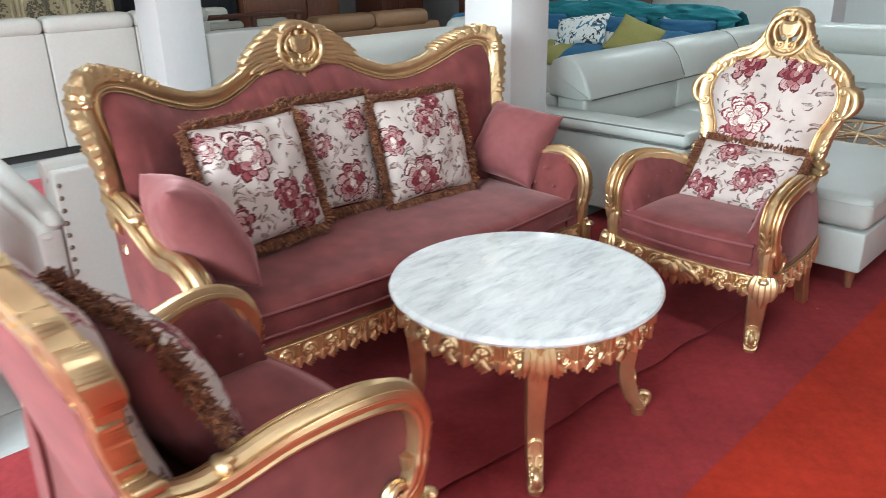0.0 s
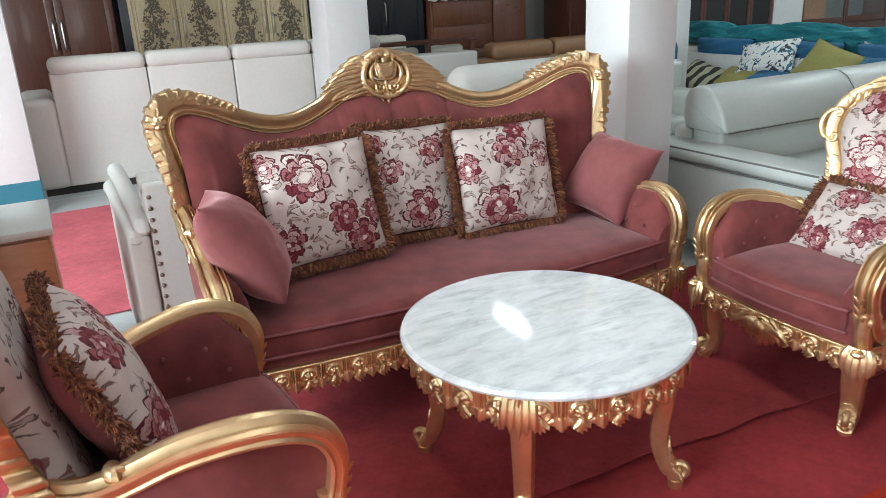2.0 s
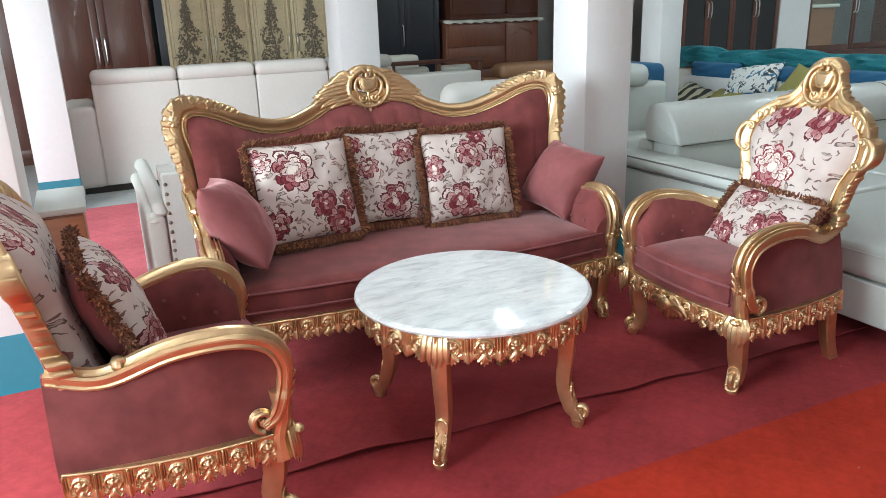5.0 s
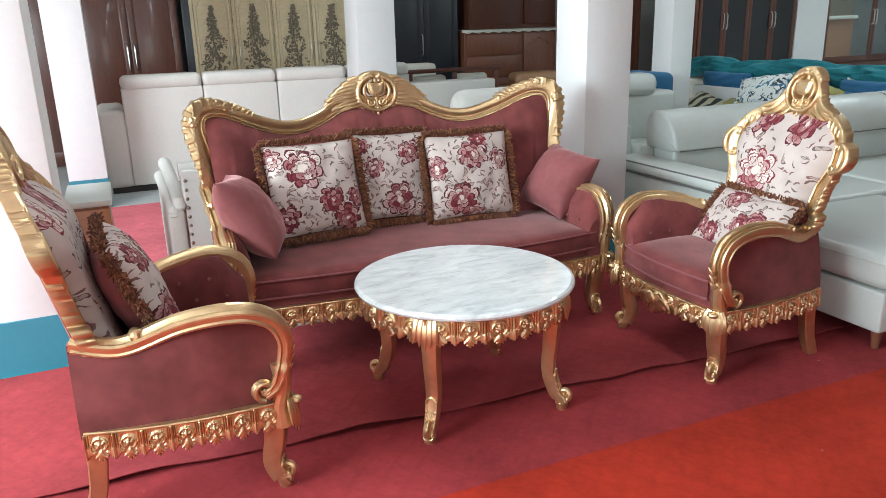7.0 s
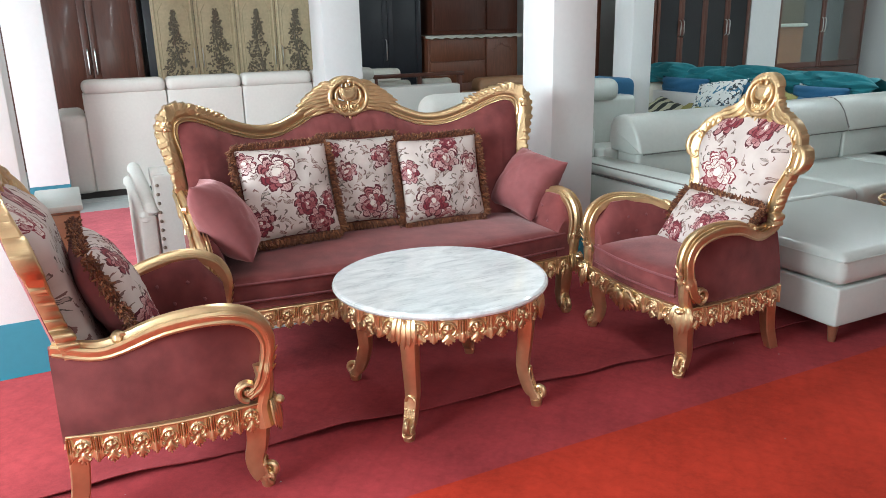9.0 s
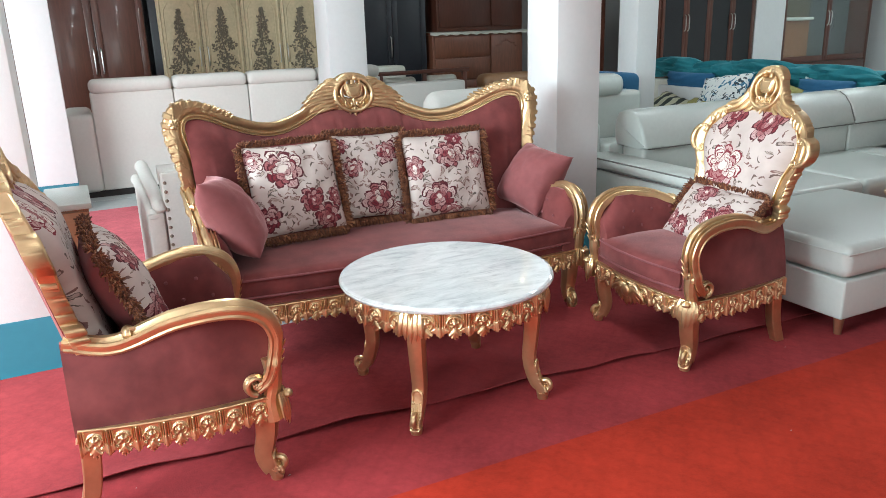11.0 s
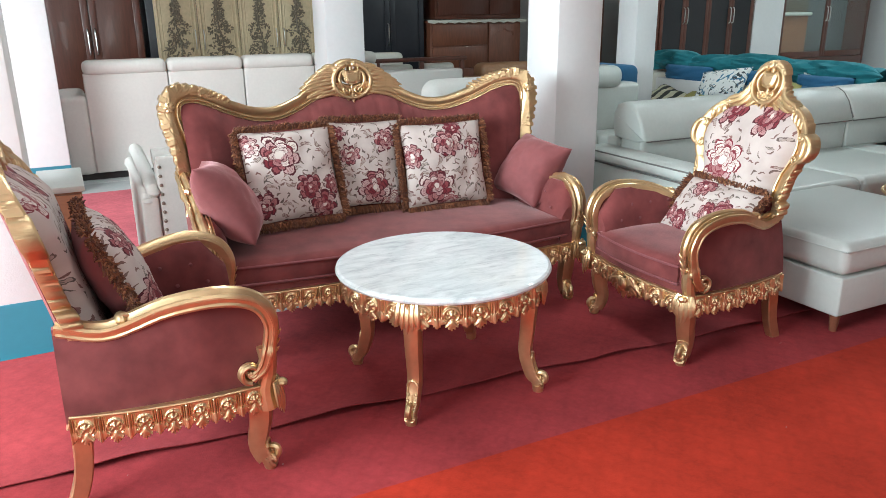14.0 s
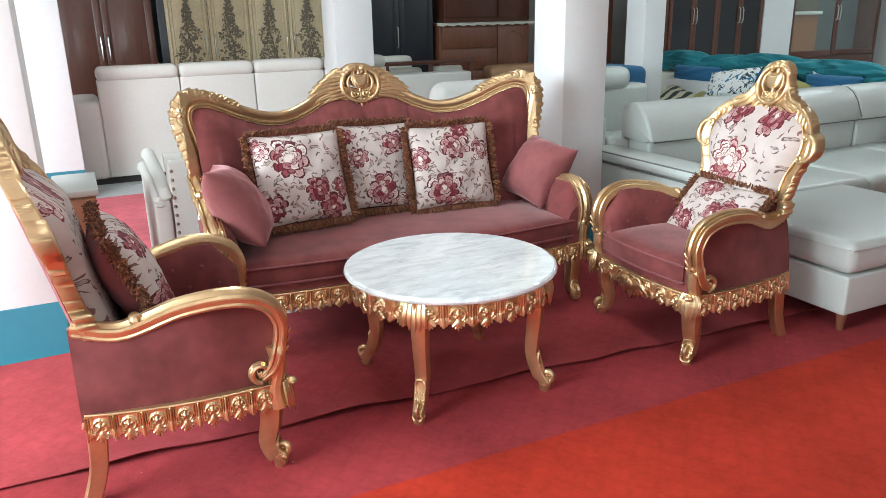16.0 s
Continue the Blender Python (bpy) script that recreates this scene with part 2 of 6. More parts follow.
def marble_material():
    mat = bpy.data.materials.new("white_marble")
    mat.use_nodes = True
    nt = mat.node_tree
    p = nt.nodes["Principled BSDF"]
    tc = nt.nodes.new("ShaderNodeTexCoord")
    mp = N(nt, "ShaderNodeMapping", Vector=tc.outputs["Object"])
    mp.inputs["Rotation"].default_value = (0, 0, radians(-32))
    mp.inputs["Scale"].default_value = (1.0, 2.6, 1.0)
    n1 = N(nt, "ShaderNodeTexNoise", Vector=mp.outputs[0], Scale=7.0, Detail=8.0, Roughness=0.68, Distortion=0.6).outputs["Fac"]
    mp2 = N(nt, "ShaderNodeMapping", Vector=tc.outputs["Object"])
    mp2.inputs["Rotation"].default_value = (0, 0, radians(-28))
    mp2.inputs["Scale"].default_value = (1.0, 7.0, 1.0)
    n2 = N(nt, "ShaderNodeTexNoise", Vector=mp2.outputs[0], Scale=11.0, Detail=6.0, Roughness=0.7).outputs["Fac"]
    c1 = ramp(nt, n1, [(0.30, (0.47, 0.49, 0.50)), (0.46, (0.64, 0.655, 0.65)), (0.62, (0.75, 0.76, 0.75))])
    c2 = ramp(nt, n2, [(0.30, (0.42, 0.44, 0.44)), (0.40, (0.93, 0.93, 0.92)), (0.6, (1, 1, 1))])
    m2 = nt.nodes.new("ShaderNodeMix")
    m2.data_type, m2.blend_type = "RGBA", "MULTIPLY"
    m2.inputs[0].default_value = 0.55
    nt.links.new(c1, m2.inputs[6]), nt.links.new(c2, m2.inputs[7])
    nt.links.new(m2.outputs[2], p.inputs["Base Color"])
    p.inputs["Roughness"].default_value = 0.075
    p.inputs["IOR"].default_value = 1.42
    return mat


def carpet_material(name, base):
    """Flat needle felt with a faint pressed lattice, scuffed in patches."""
    mat = bpy.data.materials.new(name)
    mat.use_nodes = True
    nt = mat.node_tree
    p = nt.nodes["Principled BSDF"]
    p.inputs["Roughness"].default_value, p.inputs["Specular IOR Level"].default_value = 0.95, 0.10
    p.inputs["Sheen Weight"].default_value, p.inputs["Sheen Roughness"].default_value = 0.25, 0.4
    p.inputs["Sheen Tint"].default_value = (*[min(1.0, 0.10 + 1.6 * c) for c in base], 1)
    co = nt.nodes.new("ShaderNodeTexCoord").outputs["Object"]
    sep = N(nt, "ShaderNodeSeparateXYZ", Vector=VM(nt, "ADD", co, VM(nt, "MULTIPLY", N(nt, "ShaderNodeTexNoise", Vector=co, Scale=3.0).outputs["Color"], (0.05, 0.05, 0))))
    lattice = 0.0
    for sx, sy in ((0.83, 0.56), (0.72, -0.69)):
        u = M(nt, "ADD", M(nt, "MULTIPLY", sep.outputs[0], sx), M(nt, "MULTIPLY", sep.outputs[1], sy))
        line = M(nt, "POWER", M(nt, "ABSOLUTE", M(nt, "SINE", M(nt, "MULTIPLY", u, math.pi / 0.085))), 9.0)
        lattice = line if isinstance(lattice, float) else M(nt, "MAXIMUM", lattice, line)
    wear = N(nt, "ShaderNodeTexNoise", Vector=co, Scale=1.7, Detail=5.0).outputs["Fac"]
    dust = N(nt, "ShaderNodeTexNoise", Vector=co, Scale=11.0, Detail=5.0, Roughness=0.65).outputs["Fac"]
    felt = N(nt, "ShaderNodeTexNoise", Vector=co, Scale=190.0, Detail=3.0).outputs["Fac"]
    v = M(nt, "ADD", M(nt, "SUBTRACT", M(nt, "MULTIPLY", wear, 1.3), 0.27), M(nt, "ADD", M(nt, "MULTIPLY", dust, 0.55), M(nt, "MULTIPLY", M(nt, "ADD", felt, N(nt, "ShaderNodeTexNoise", Vector=co, Scale=52.0, Detail=3.0).outputs["Fac"]), 0.42)))
    v = M(nt, "ADD", v, M(nt, "MULTIPLY", M(nt, "MULTIPLY", lattice, M(nt, "MULTIPLY", M(nt, "POWER", wear, 2.0), dust)), -0.55))
    hsv = N(nt, "ShaderNodeHueSaturation", Color=(*base, 1), Value=v)
    nt.links.new(hsv.outputs[0], p.inputs["Base Color"])
    b = N(nt, "ShaderNodeBump", Strength=0.3, Distance=0.003, Height=M(nt, "SUBTRACT", felt, M(nt, "MULTIPLY", lattice, 0.3)))
    nt.links.new(b.outputs[0], p.inputs["Normal"])
    return mat


def gold_material(name, base, rough):
    """Gilt paint over carved wood, rubbed unevenly."""
    mat = bpy.data.materials.new(name)
    mat.use_nodes = True
    nt = mat.node_tree
    p = nt.nodes["Principled BSDF"]
    tc = nt.nodes.new("ShaderNodeTexCoord")
    n = N(nt, "ShaderNodeTexNoise", Vector=tc.outputs["Object"], Scale=30.0, Detail=5.0).outputs["Fac"]
    n2 = N(nt, "ShaderNodeTexNoise", Vector=tc.outputs["Object"], Scale=6.0, Detail=3.0).outputs["Fac"]
    v = M(nt, "ADD", M(nt, "MULTIPLY", M(nt, "ADD", n, n2), 0.35), 0.65)
    hsv = N(nt, "ShaderNodeHueSaturation", Color=(*base, 1), Value=v)
    nt.links.new(hsv.outputs[0], p.inputs["Base Color"])
    p.inputs["Metallic"].default_value = 0.9
    p.inputs["Coat Weight"].default_value, p.inputs["Coat Roughness"].default_value = 0.08, 0.25
    nt.links.new(M(nt, "ADD", M(nt, "MULTIPLY", n, 0.2), rough - 0.1), p.inputs["Roughness"])
    b = N(nt, "ShaderNodeBump", Strength=0.14, Distance=0.002, Height=N(nt, "ShaderNodeTexNoise", Vector=tc.outputs["Object"], Scale=90.0, Detail=3.0).outputs["Fac"])
    nt.links.new(b.outputs[0], p.inputs["Normal"])
    return mat


GOLD = gold_material("gilt_wood", (0.66, 0.458, 0.25), 0.36)
ROSE = material("rose_velvet", (0.162, 0.042, 0.040), rough=0.85, grain=0.16, scale=13.0, bump=0.12, bump_scale=300.0, sheen=0.9, stain=0.55, stain_scale=6.5, spec=0.10)
ROSE_PILLOW = material("rose_satin_velvet", (0.225, 0.067, 0.067), rough=0.75, grain=0.12, scale=34.0, bump=0.10, bump_scale=400.0, sheen=0.8, stain=0.14, stain_scale=6.0, spec=0.2)
PIPING = material("dark_rose_piping", (0.20, 0.055, 0.058), rough=0.8, grain=0.1, scale=50.0)
FLORAL_BACK = floral_material("floral_backrest", [(0.15, 0.18, 0.080, 0.2, 1.7), (0.235, 0.185, 0.075, 2.2, 1.8), (0.235, 0.290, 0.100, 0.6, 1.45), (0.17, 0.530, 0.080, 1.3, 0.4), (0.395, 0.505, 0.078, 2.0, 0.6), (0.085, 0.09, 0.06, 1.1, 1.6)], 0.7)
FLORAL_BACK_PALE = floral_material("floral_backrest_pale", [(0.10, 0.50, 0.075, 0.2, 1.6), (0.42, 0.29, 0.088, 0.6, 1.2), (0.30, 0.50, 0.075, 1.3, 0.8), (0.36, 0.15, 0.075, 2.0, 1.3)], 0.6)
FLORALS = [floral_material("floral_cushion_cover", f) for f in (
    [(0.03, 0.375, 0.055, 0.4, 0.9), (0.170, 0.315, 0.102, 1.3, 1.1), (0.055, 0.085, 0.074, 2.2, 0.5), (0.36, 0.060, 0.080, 0.9, 0.4), (0.425, 0.155, 0.052, 1.9, 0.6), (0.295, 0.150, 0.066, 0.2, 0.2)],
    [(0.060, 0.385, 0.052, 0.4, 0.2), (0.125, 0.270, 0.056, 1.3, 1.0), (0.325, 0.340, 0.066, 2.2, 0.7), (0.345, 0.010, 0.062, 0.9, 1.3), (0.245, 0.100, 0.088, 1.9, 0.8)],
    [(0.285, 0.405, 0.052, 0.4, 0.3), (0.240, 0.318, 0.080, 1.3, 0.8), (0.385, 0.290, 0.056, 2.2, 1.1), (0.040, 0.265, 0.062, 0.9, 0.8), (0.225, 0.000, 0.060, 1.0, 1.3), (0.155, 0.100, 0.090, 1.9, 0.8)],
    [(0.165, 0.240, 0.062, 0.4, 0.5), (0.275, 0.115, 0.056, 1.3, 0.6), (0.345, 0.155, 0.046, 2.2, 0.5), (0.055, 0.075, 0.048, 0.9, 0.6), (0.130, 0.045, 0.054, 1.9, 0.4), (0.40, 0.02, 0.05, 0.2, 0.3)],
    [(0.10, 0.34, 0.070, 0.4, 0.4), (0.29, 0.30, 0.080, 1.3, 0.9), (0.08, 0.12, 0.080, 2.2, 0.3), (0.22, 0.10, 0.070, 0.9, 0.5), (0.40, 0.14, 0.075, 1.9, 0.6)],
)]
FRINGE = fringe_material()
MARBLE = marble_material()
CARPET = carpet_material("dusty_red_carpet", (0.245, 0.028, 0.031))
CARPET_ROSE = carpet_material("rosy_red_carpet", (0.275, 0.037, 0.041))
CARPET_RED = carpet_material("bright_red_carpet", (0.32, 0.024, 0.011))
# the same red felt, its colour raised to pink for window light
CARPET_LIT = carpet_material("lit_red_carpet", (0.52, 0.115, 0.135))
TILE = material("grey_floor_tile", (0.52, 0.54, 0.53), rough=0.25, grain=0.08, scale=25.0, stain=0.12, stain_scale=1.5, spread=0.1)
GROUT = material("grout", (0.30, 0.30, 0.29), rough=0.9, grain=0.2, scale=60.0)
WHITE_PAINT = material("white_wall_paint", (0.75, 0.74, 0.73), rough=0.55, grain=0.03, scale=30.0, bump=0.15, bump_scale=120.0, stain=0.05, stain_scale=1.2)
TEAL_PAINT = material("teal_skirting_paint", (0.035, 0.215, 0.285), rough=0.4, grain=0.06, scale=30.0, stain=0.12, stain_scale=4.0)
# unseen ceiling, kept mid grey so that less fill light bounces down
CEILING = material("ceiling_paint", (0.55, 0.55, 0.54), rough=0.8, grain=0.03, scale=20.0, stain=0.05)
IVORY_LEATHER = material("ivory_leather", (0.66, 0.62, 0.57), rough=0.5, grain=0.05, scale=40.0, bump=0.25, bump_scale=260.0, stain=0.06)
WHITE_LEATHER = material("pale_grey_leather", (0.49, 0.51, 0.475), rough=0.30, grain=0.05, scale=40.0, bump=0.25, bump_scale=260.0, stain=0.06)
WHITE_LINEN = material("off_white_upholstery", (0.55, 0.53, 0.49), rough=0.6, grain=0.06, scale=80.0, bump=0.2, bump_scale=400.0, stain=0.07)
TAN_LEATHER = material("tan_leather", (0.32, 0.165, 0.085), rough=0.45, grain=0.1, scale=30.0, bump=0.2, bump_scale=200.0, stain=0.12)
# real dark piping, and also shade coloured into the sectional's gaps
PIPING_SHADE = material("dark_piping_and_shade", (0.16, 0.15, 0.14), rough=0.8, grain=0.1)
WOOD_DARK = material("dark_stained_wood", (0.105, 0.035, 0.022), rough=0.3, grain=0.35, scale=9.0, stretch=(6, 6, 0.7), stain=0.15, coat=0.15)
WOOD_RED = material("red_brown_wood", (0.20, 0.072, 0.040), rough=0.35, grain=0.35, scale=9.0, stretch=(6, 6, 0.8), stain=0.15, coat=0.1)
WOOD_ORANGE = material("orange_veneer", (0.36, 0.155, 0.075), rough=0.4, grain=0.25, scale=8.0, stretch=(0.7, 6, 6), stain=0.1)
BLACK_LACQUER = material("black_lacquer", (0.018, 0.019, 0.024), rough=0.3, grain=0.2, scale=20.0, stain=0.2)
STEEL = material("brushed_steel", (0.62, 0.61, 0.58), rough=0.28, metal=1.0, grain=0.05)
BRASS = material("dark_brass_nails", (0.26, 0.21, 0.165), rough=0.4, metal=0.6, grain=0.1)
SCREEN_CREAM = material("gilded_screen_panel", (0.60, 0.475, 0.30), rough=0.5, metal=0.1, grain=0.18, scale=30.0, stain=0.15, stain_scale=6.0, bump=0.4, bump_scale=70.0)
SCREEN_DARK = material("bronze_relief", (0.19, 0.15, 0.105), rough=0.55, metal=0.2, grain=0.35, scale=60.0)
TEAL_CLOTH = material("teal_throw", (0.010, 0.165, 0.195), rough=0.8, grain=0.15, scale=40.0, bump=0.4, bump_scale=90.0, stain=0.2, stain_scale=5.0, sheen=0.3)
BLUE_CLOTH = material("blue_upholstery", (0.016, 0.105, 0.215), rough=0.8, grain=0.12, scale=50.0, bump=0.3, bump_scale=300.0, stain=0.12, sheen=0.2)
OLIVE_CLOTH = material("olive_cushion", (0.30, 0.27, 0.085), rough=0.8, grain=0.12, scale=50.0, bump=0.3, bump_scale=300.0, stain=0.1)
CREAM_CLOTH = material("cream_cloth", (0.70, 0.68, 0.60), rough=0.8, grain=0.06, scale=60.0, stain=0.06)
GLASS_DARK = material("dark_cabinet_glass", (0.008, 0.009, 0.011), rough=0.06, grain=0.1, stain=0.15)
GLASS_CLEAR = bpy.data.materials.new("clear_cabinet_glass")
GLASS_CLEAR.use_nodes = True
_g = GLASS_CLEAR.node_tree.nodes["Principled BSDF"].inputs
_g["Transmission Weight"].default_value, _g["Roughness"].default_value, _g["IOR"].default_value = 1.0, 0.02, 1.45
_g["Base Color"].default_value = (0.85, 0.93, 0.92, 1)
# colour of a grey reflection, put on a board behind the glass
GREY_REFLECTION = material("grey_pane_reflection", (0.13, 0.135, 0.135), rough=0.6, grain=0.1, scale=12.0, stain=0.25, stain_scale=3.0)
RUBBER = material("dark_plinth", (0.03, 0.022, 0.02), rough=0.7, grain=0.2)


def print_material(name, ground, a, b, scale):
    """A cushion print of ragged blots in two colours on a pale ground."""
    mat = bpy.data.materials.new(name)
    mat.use_nodes = True
    nt = mat.node_tree
    p = nt.nodes["Principled BSDF"]
    tc = nt.nodes.new("ShaderNodeTexCoord")
    n = N(nt, "ShaderNodeTexNoise", Vector=tc.outputs["Object"], Scale=scale, Detail=3.0, Distortion=1.2).outputs["Fac"]
    n2 = N(nt, "ShaderNodeTexNoise", Vector=VM(nt, "ADD", tc.outputs["Object"], (7.3, 2.1, 4.0)), Scale=scale * 1.1, Detail=3.0, Distortion=1.2).outputs["Fac"]
    col = mix(nt, M(nt, "GREATER_THAN", n, 0.58), ground, a)
    col = mix(nt, M(nt, "GREATER_THAN", n2, 0.59), col, b)
    nt.links.new(col, p.inputs["Base Color"])
    p.inputs["Roughness"].default_value = 0.8
    return mat


BLUE_PRINT = print_material("blue_floral_print", (0.72, 0.73, 0.70), (0.05, 0.17, 0.27), (0.05, 0.06, 0.07), 15.0)


def stripe_material():
    mat = bpy.data.materials.new("black_cream_stripe")
    mat.use_nodes = True
    nt = mat.node_tree
    p = nt.nodes["Principled BSDF"]
    uv = nt.nodes.new("ShaderNodeTexCoord").outputs["UV"]
    s = N(nt, "ShaderNodeSeparateXYZ", Vector=uv)
    f = M(nt, "FRACT", M(nt, "MULTIPLY", s.outputs[0], 9.0))
    nt.links.new(mix(nt, M(nt, "GREATER_THAN", f, 0.5), (0.03, 0.035, 0.03), (0.50, 0.47, 0.33)), p.inputs["Base Color"])
    p.inputs["Roughness"].default_value = 0.8
    return mat


STRIPE = stripe_material()

# ---- mesh tools ----


def finish(bm, sharp=42.0):
    """Smooth faces with hard edges kept."""
    bmesh.ops.recalc_face_normals(bm, faces=bm.faces)
    for f in bm.faces:
        f.smooth = True
    for e in bm.edges:
        if len(e.link_faces) == 2 and e.calc_face_angle(0.0) > radians(sharp):
            e.smooth = False


def part(name, bm, mat, parent=None, label="", sharp=42.0, done=False):
    """One mesh object from bm, under parent."""
    if not done:
        finish(bm, sharp)
    me = bpy.data.meshes.new(name)
    bm.to_mesh(me)
    bm.free()
    me.materials.append(mat)
    ob = new(name, me)
    if parent is not None:
        ob.parent = parent
    if label:
        tagged(ob, label)
    return ob


def thing(name, m, label, category, group="", kind=""):
    ob = new(name)
    ob.empty_display_size = 0.1
    ob.matrix_world = m
    return tagged(ob, label, category, group, kind)


def box(bm, x0, x1, y0, y1, z0, z1, bevel=0.0, segs=2, m=None):
    mat = Matrix.Translation(((x0 + x1) / 2, (y0 + y1) / 2, (z0 + z1) / 2)) @ Matrix.Diagonal((x1 - x0, y1 - y0, z1 - z0, 1))
    r = bmesh.ops.create_cube(bm, size=1.0, matrix=mat)
    vs = r["verts"]
    if bevel > 0:
        es = list({e for v in vs for e in v.link_edges})
        r = bmesh.ops.bevel(bm, geom=es, offset=bevel, segments=segs, profile=0.5, affect="EDGES")
        vs = list({v for f in r["faces"] for v in f.verts} | {v for v in vs if v.is_valid})
    if m is not None:
        bmesh.ops.transform(bm, matrix=m, verts=vs)
    return vs


def boxed(x0, x1, y0, y1, z0, z1, bevel=0.0, segs=2, m=None):
    bm = bmesh.new()
    box(bm, x0, x1, y0, y1, z0, z1, bevel, segs, m)
    return bm


def blob(bm, c, r, rot=None, u=8, v=6):
    """An ellipsoid."""
    m = Matrix.Translation(c) @ (rot.to_4x4() if rot is not None else Matrix()) @ Matrix.Diagonal((*r, 1))
    bmesh.ops.create_uvsphere(bm, u_segments=u, v_segments=v, radius=1.0, matrix=m)


def spline(ctrl, n):
    """Points along a smooth curve through ctrl."""
    c = [Vector(p) for p in ctrl]
    c = [2 * c[0] - c[1]] + c + [2 * c[-1] - c[-2]]
    out = []
    spans = len(c) - 3
    for k in range(n + 1):
        s = k / n * spans
        i = min(int(s), spans - 1)
        t = s - i
        p0, p1, p2, p3 = c[i:i + 4]
        out.append(0.5 * (2 * p1 + (p2 - p0) * t + (2 * p0 - 5 * p1 + 4 * p2 - p3) * t * t + (3 * p1 - p0 - 3 * p2 + p3) * t ** 3))
    return out


def sweep(bm, pts, prof, normal=None, scale=None, closed=False, caps=True):
    """Sweep a closed profile of (a, b) along pts: a across, b along the normal."""
    pts = [Vector(p) for p in pts]
    n = len(pts)
    rings = []
    up = Vector(normal) if normal is not None else None
    last = None
    for i, p in enumerate(pts):
        if closed:
            t = pts[(i + 1) % n] - pts[i - 1]
        else:
            t = pts[min(i + 1, n - 1)] - pts[max(i - 1, 0)]
        t.normalize()
        if up is not None:
            b = up - t * up.dot(t)
        elif last is None:
            b = Vector((0, 0, 1)) if abs(t.z) < 0.9 else Vector((1, 0, 0))
            b = b - t * b.dot(t)
        else:
            b = last - t * last.dot(t)
        b.normalize()
        last = b
        a = t.cross(b)
        k = scale[i] if scale is not None else 1.0
        ka, kb = (k if isinstance(k, tuple) else (k, k))
        rings.append([bm.verts.new(p + a * (x * ka) + b * (y * kb)) for x, y in prof])
    m = len(prof)
    for i in range(n if closed else n - 1):
        r0, r1 = rings[i], rings[(i + 1) % n]
        for j in range(m):
            bm.faces.new((r0[j], r0[(j + 1) % m], r1[(j + 1) % m], r1[j]))
    if caps and not closed:
        bm.faces.new(rings[0][::-1])
        bm.faces.new(rings[-1])
    return [v for r in rings for v in r]


def ring(seg=8, rx=1.0, ry=1.0):
    return [(rx * math.cos(2 * math.pi * k / seg), ry * math.sin(2 * math.pi * k / seg)) for k in range(seg)]


def tube(bm, pts, r, seg=8, normal=None, flat=1.0):
    """A round or flattened rod; r is one radius or one a point."""
    rs = [r] * len(pts) if isinstance(r, (int, float)) else list(r)
    return sweep(bm, pts, ring(seg, 1.0, flat), normal, [max(q, 0.0004) for q in rs])


def leaf(bm, base, tip, width, normal, bow=0.0, lift=0.0, n=6, seg=6, flat=0.55):
    """A carved leaf: a ridge that swells and tapers from base to tip, bowed sideways."""
    base, tip, normal = Vector(base), Vector(tip), Vector(normal).normalized()
    d = tip - base
    side = normal.cross(d)
    pts, rs = [], []
    for k in range(n + 1):
        s = k / n
        h = 4 * s * (1 - s)
        pts.append(base + d * s + side * (bow * h) + normal * (lift * h * d.length))
        rs.append(width * (0.25 + 0.75 * math.sin(math.pi * min(1.0, 0.18 + 0.8 * s))) * (1 if s < 0.98 else 0.4))
    tube(bm, pts, rs, seg, normal, flat)


def volute(bm, c, ax, ay, r, rod, turns=1.4, start=0.0, n=22, seg=6, hand=1):
    """A scroll in the plane of ax and ay, coiling in to c."""
    c, ax, ay = Vector(c), Vector(ax).normalized(), Vector(ay).normalized()
    pts, rs = [], []
    for k in range(n + 1):
        s = k / n
        a = start + hand * s * turns * 2 * math.pi
        q = r * (1 - 0.82 * s)
        pts.append(c + ax * (q * math.cos(a)) + ay * (q * math.sin(a)))
        rs.append(rod * (1 - 0.45 * s))
    nrm = ax.cross(ay)
    tube(bm, pts, rs, seg, nrm)
    blob(bm, c + nrm * 0.0, (r * 0.22,) * 3, u=8, v=6)


def warp(bm, fn, verts=None):
    for v in (verts if verts is not None else bm.verts):
        v.co = Vector(fn(v.co))


def slab(bm, outline, axis, a, b, bevel=0.0, segs=2):
    """A plate with the outline (u, v) in the plane across the axis, from a to b along it."""
    def put(u, v, w):
        return (w, u, v) if axis == "x" else (u, w, v) if axis == "y" else (u, v, w)
    lo = [bm.verts.new(put(u, v, a)) for u, v in outline]
    hi = [bm.verts.new(put(u, v, b)) for u, v in outline]
    n = len(outline)
    f1, f2 = bm.faces.new(lo[::-1]), bm.faces.new(hi)
    for i in range(n):
        bm.faces.new((lo[i], lo[(i + 1) % n], hi[(i + 1) % n], hi[i]))
    if bevel:
        es = list(f1.edges) + list(f2.edges)
        bmesh.ops.bevel(bm, geom=es, offset=bevel, segments=segs, profile=0.5, affect="EDGES")


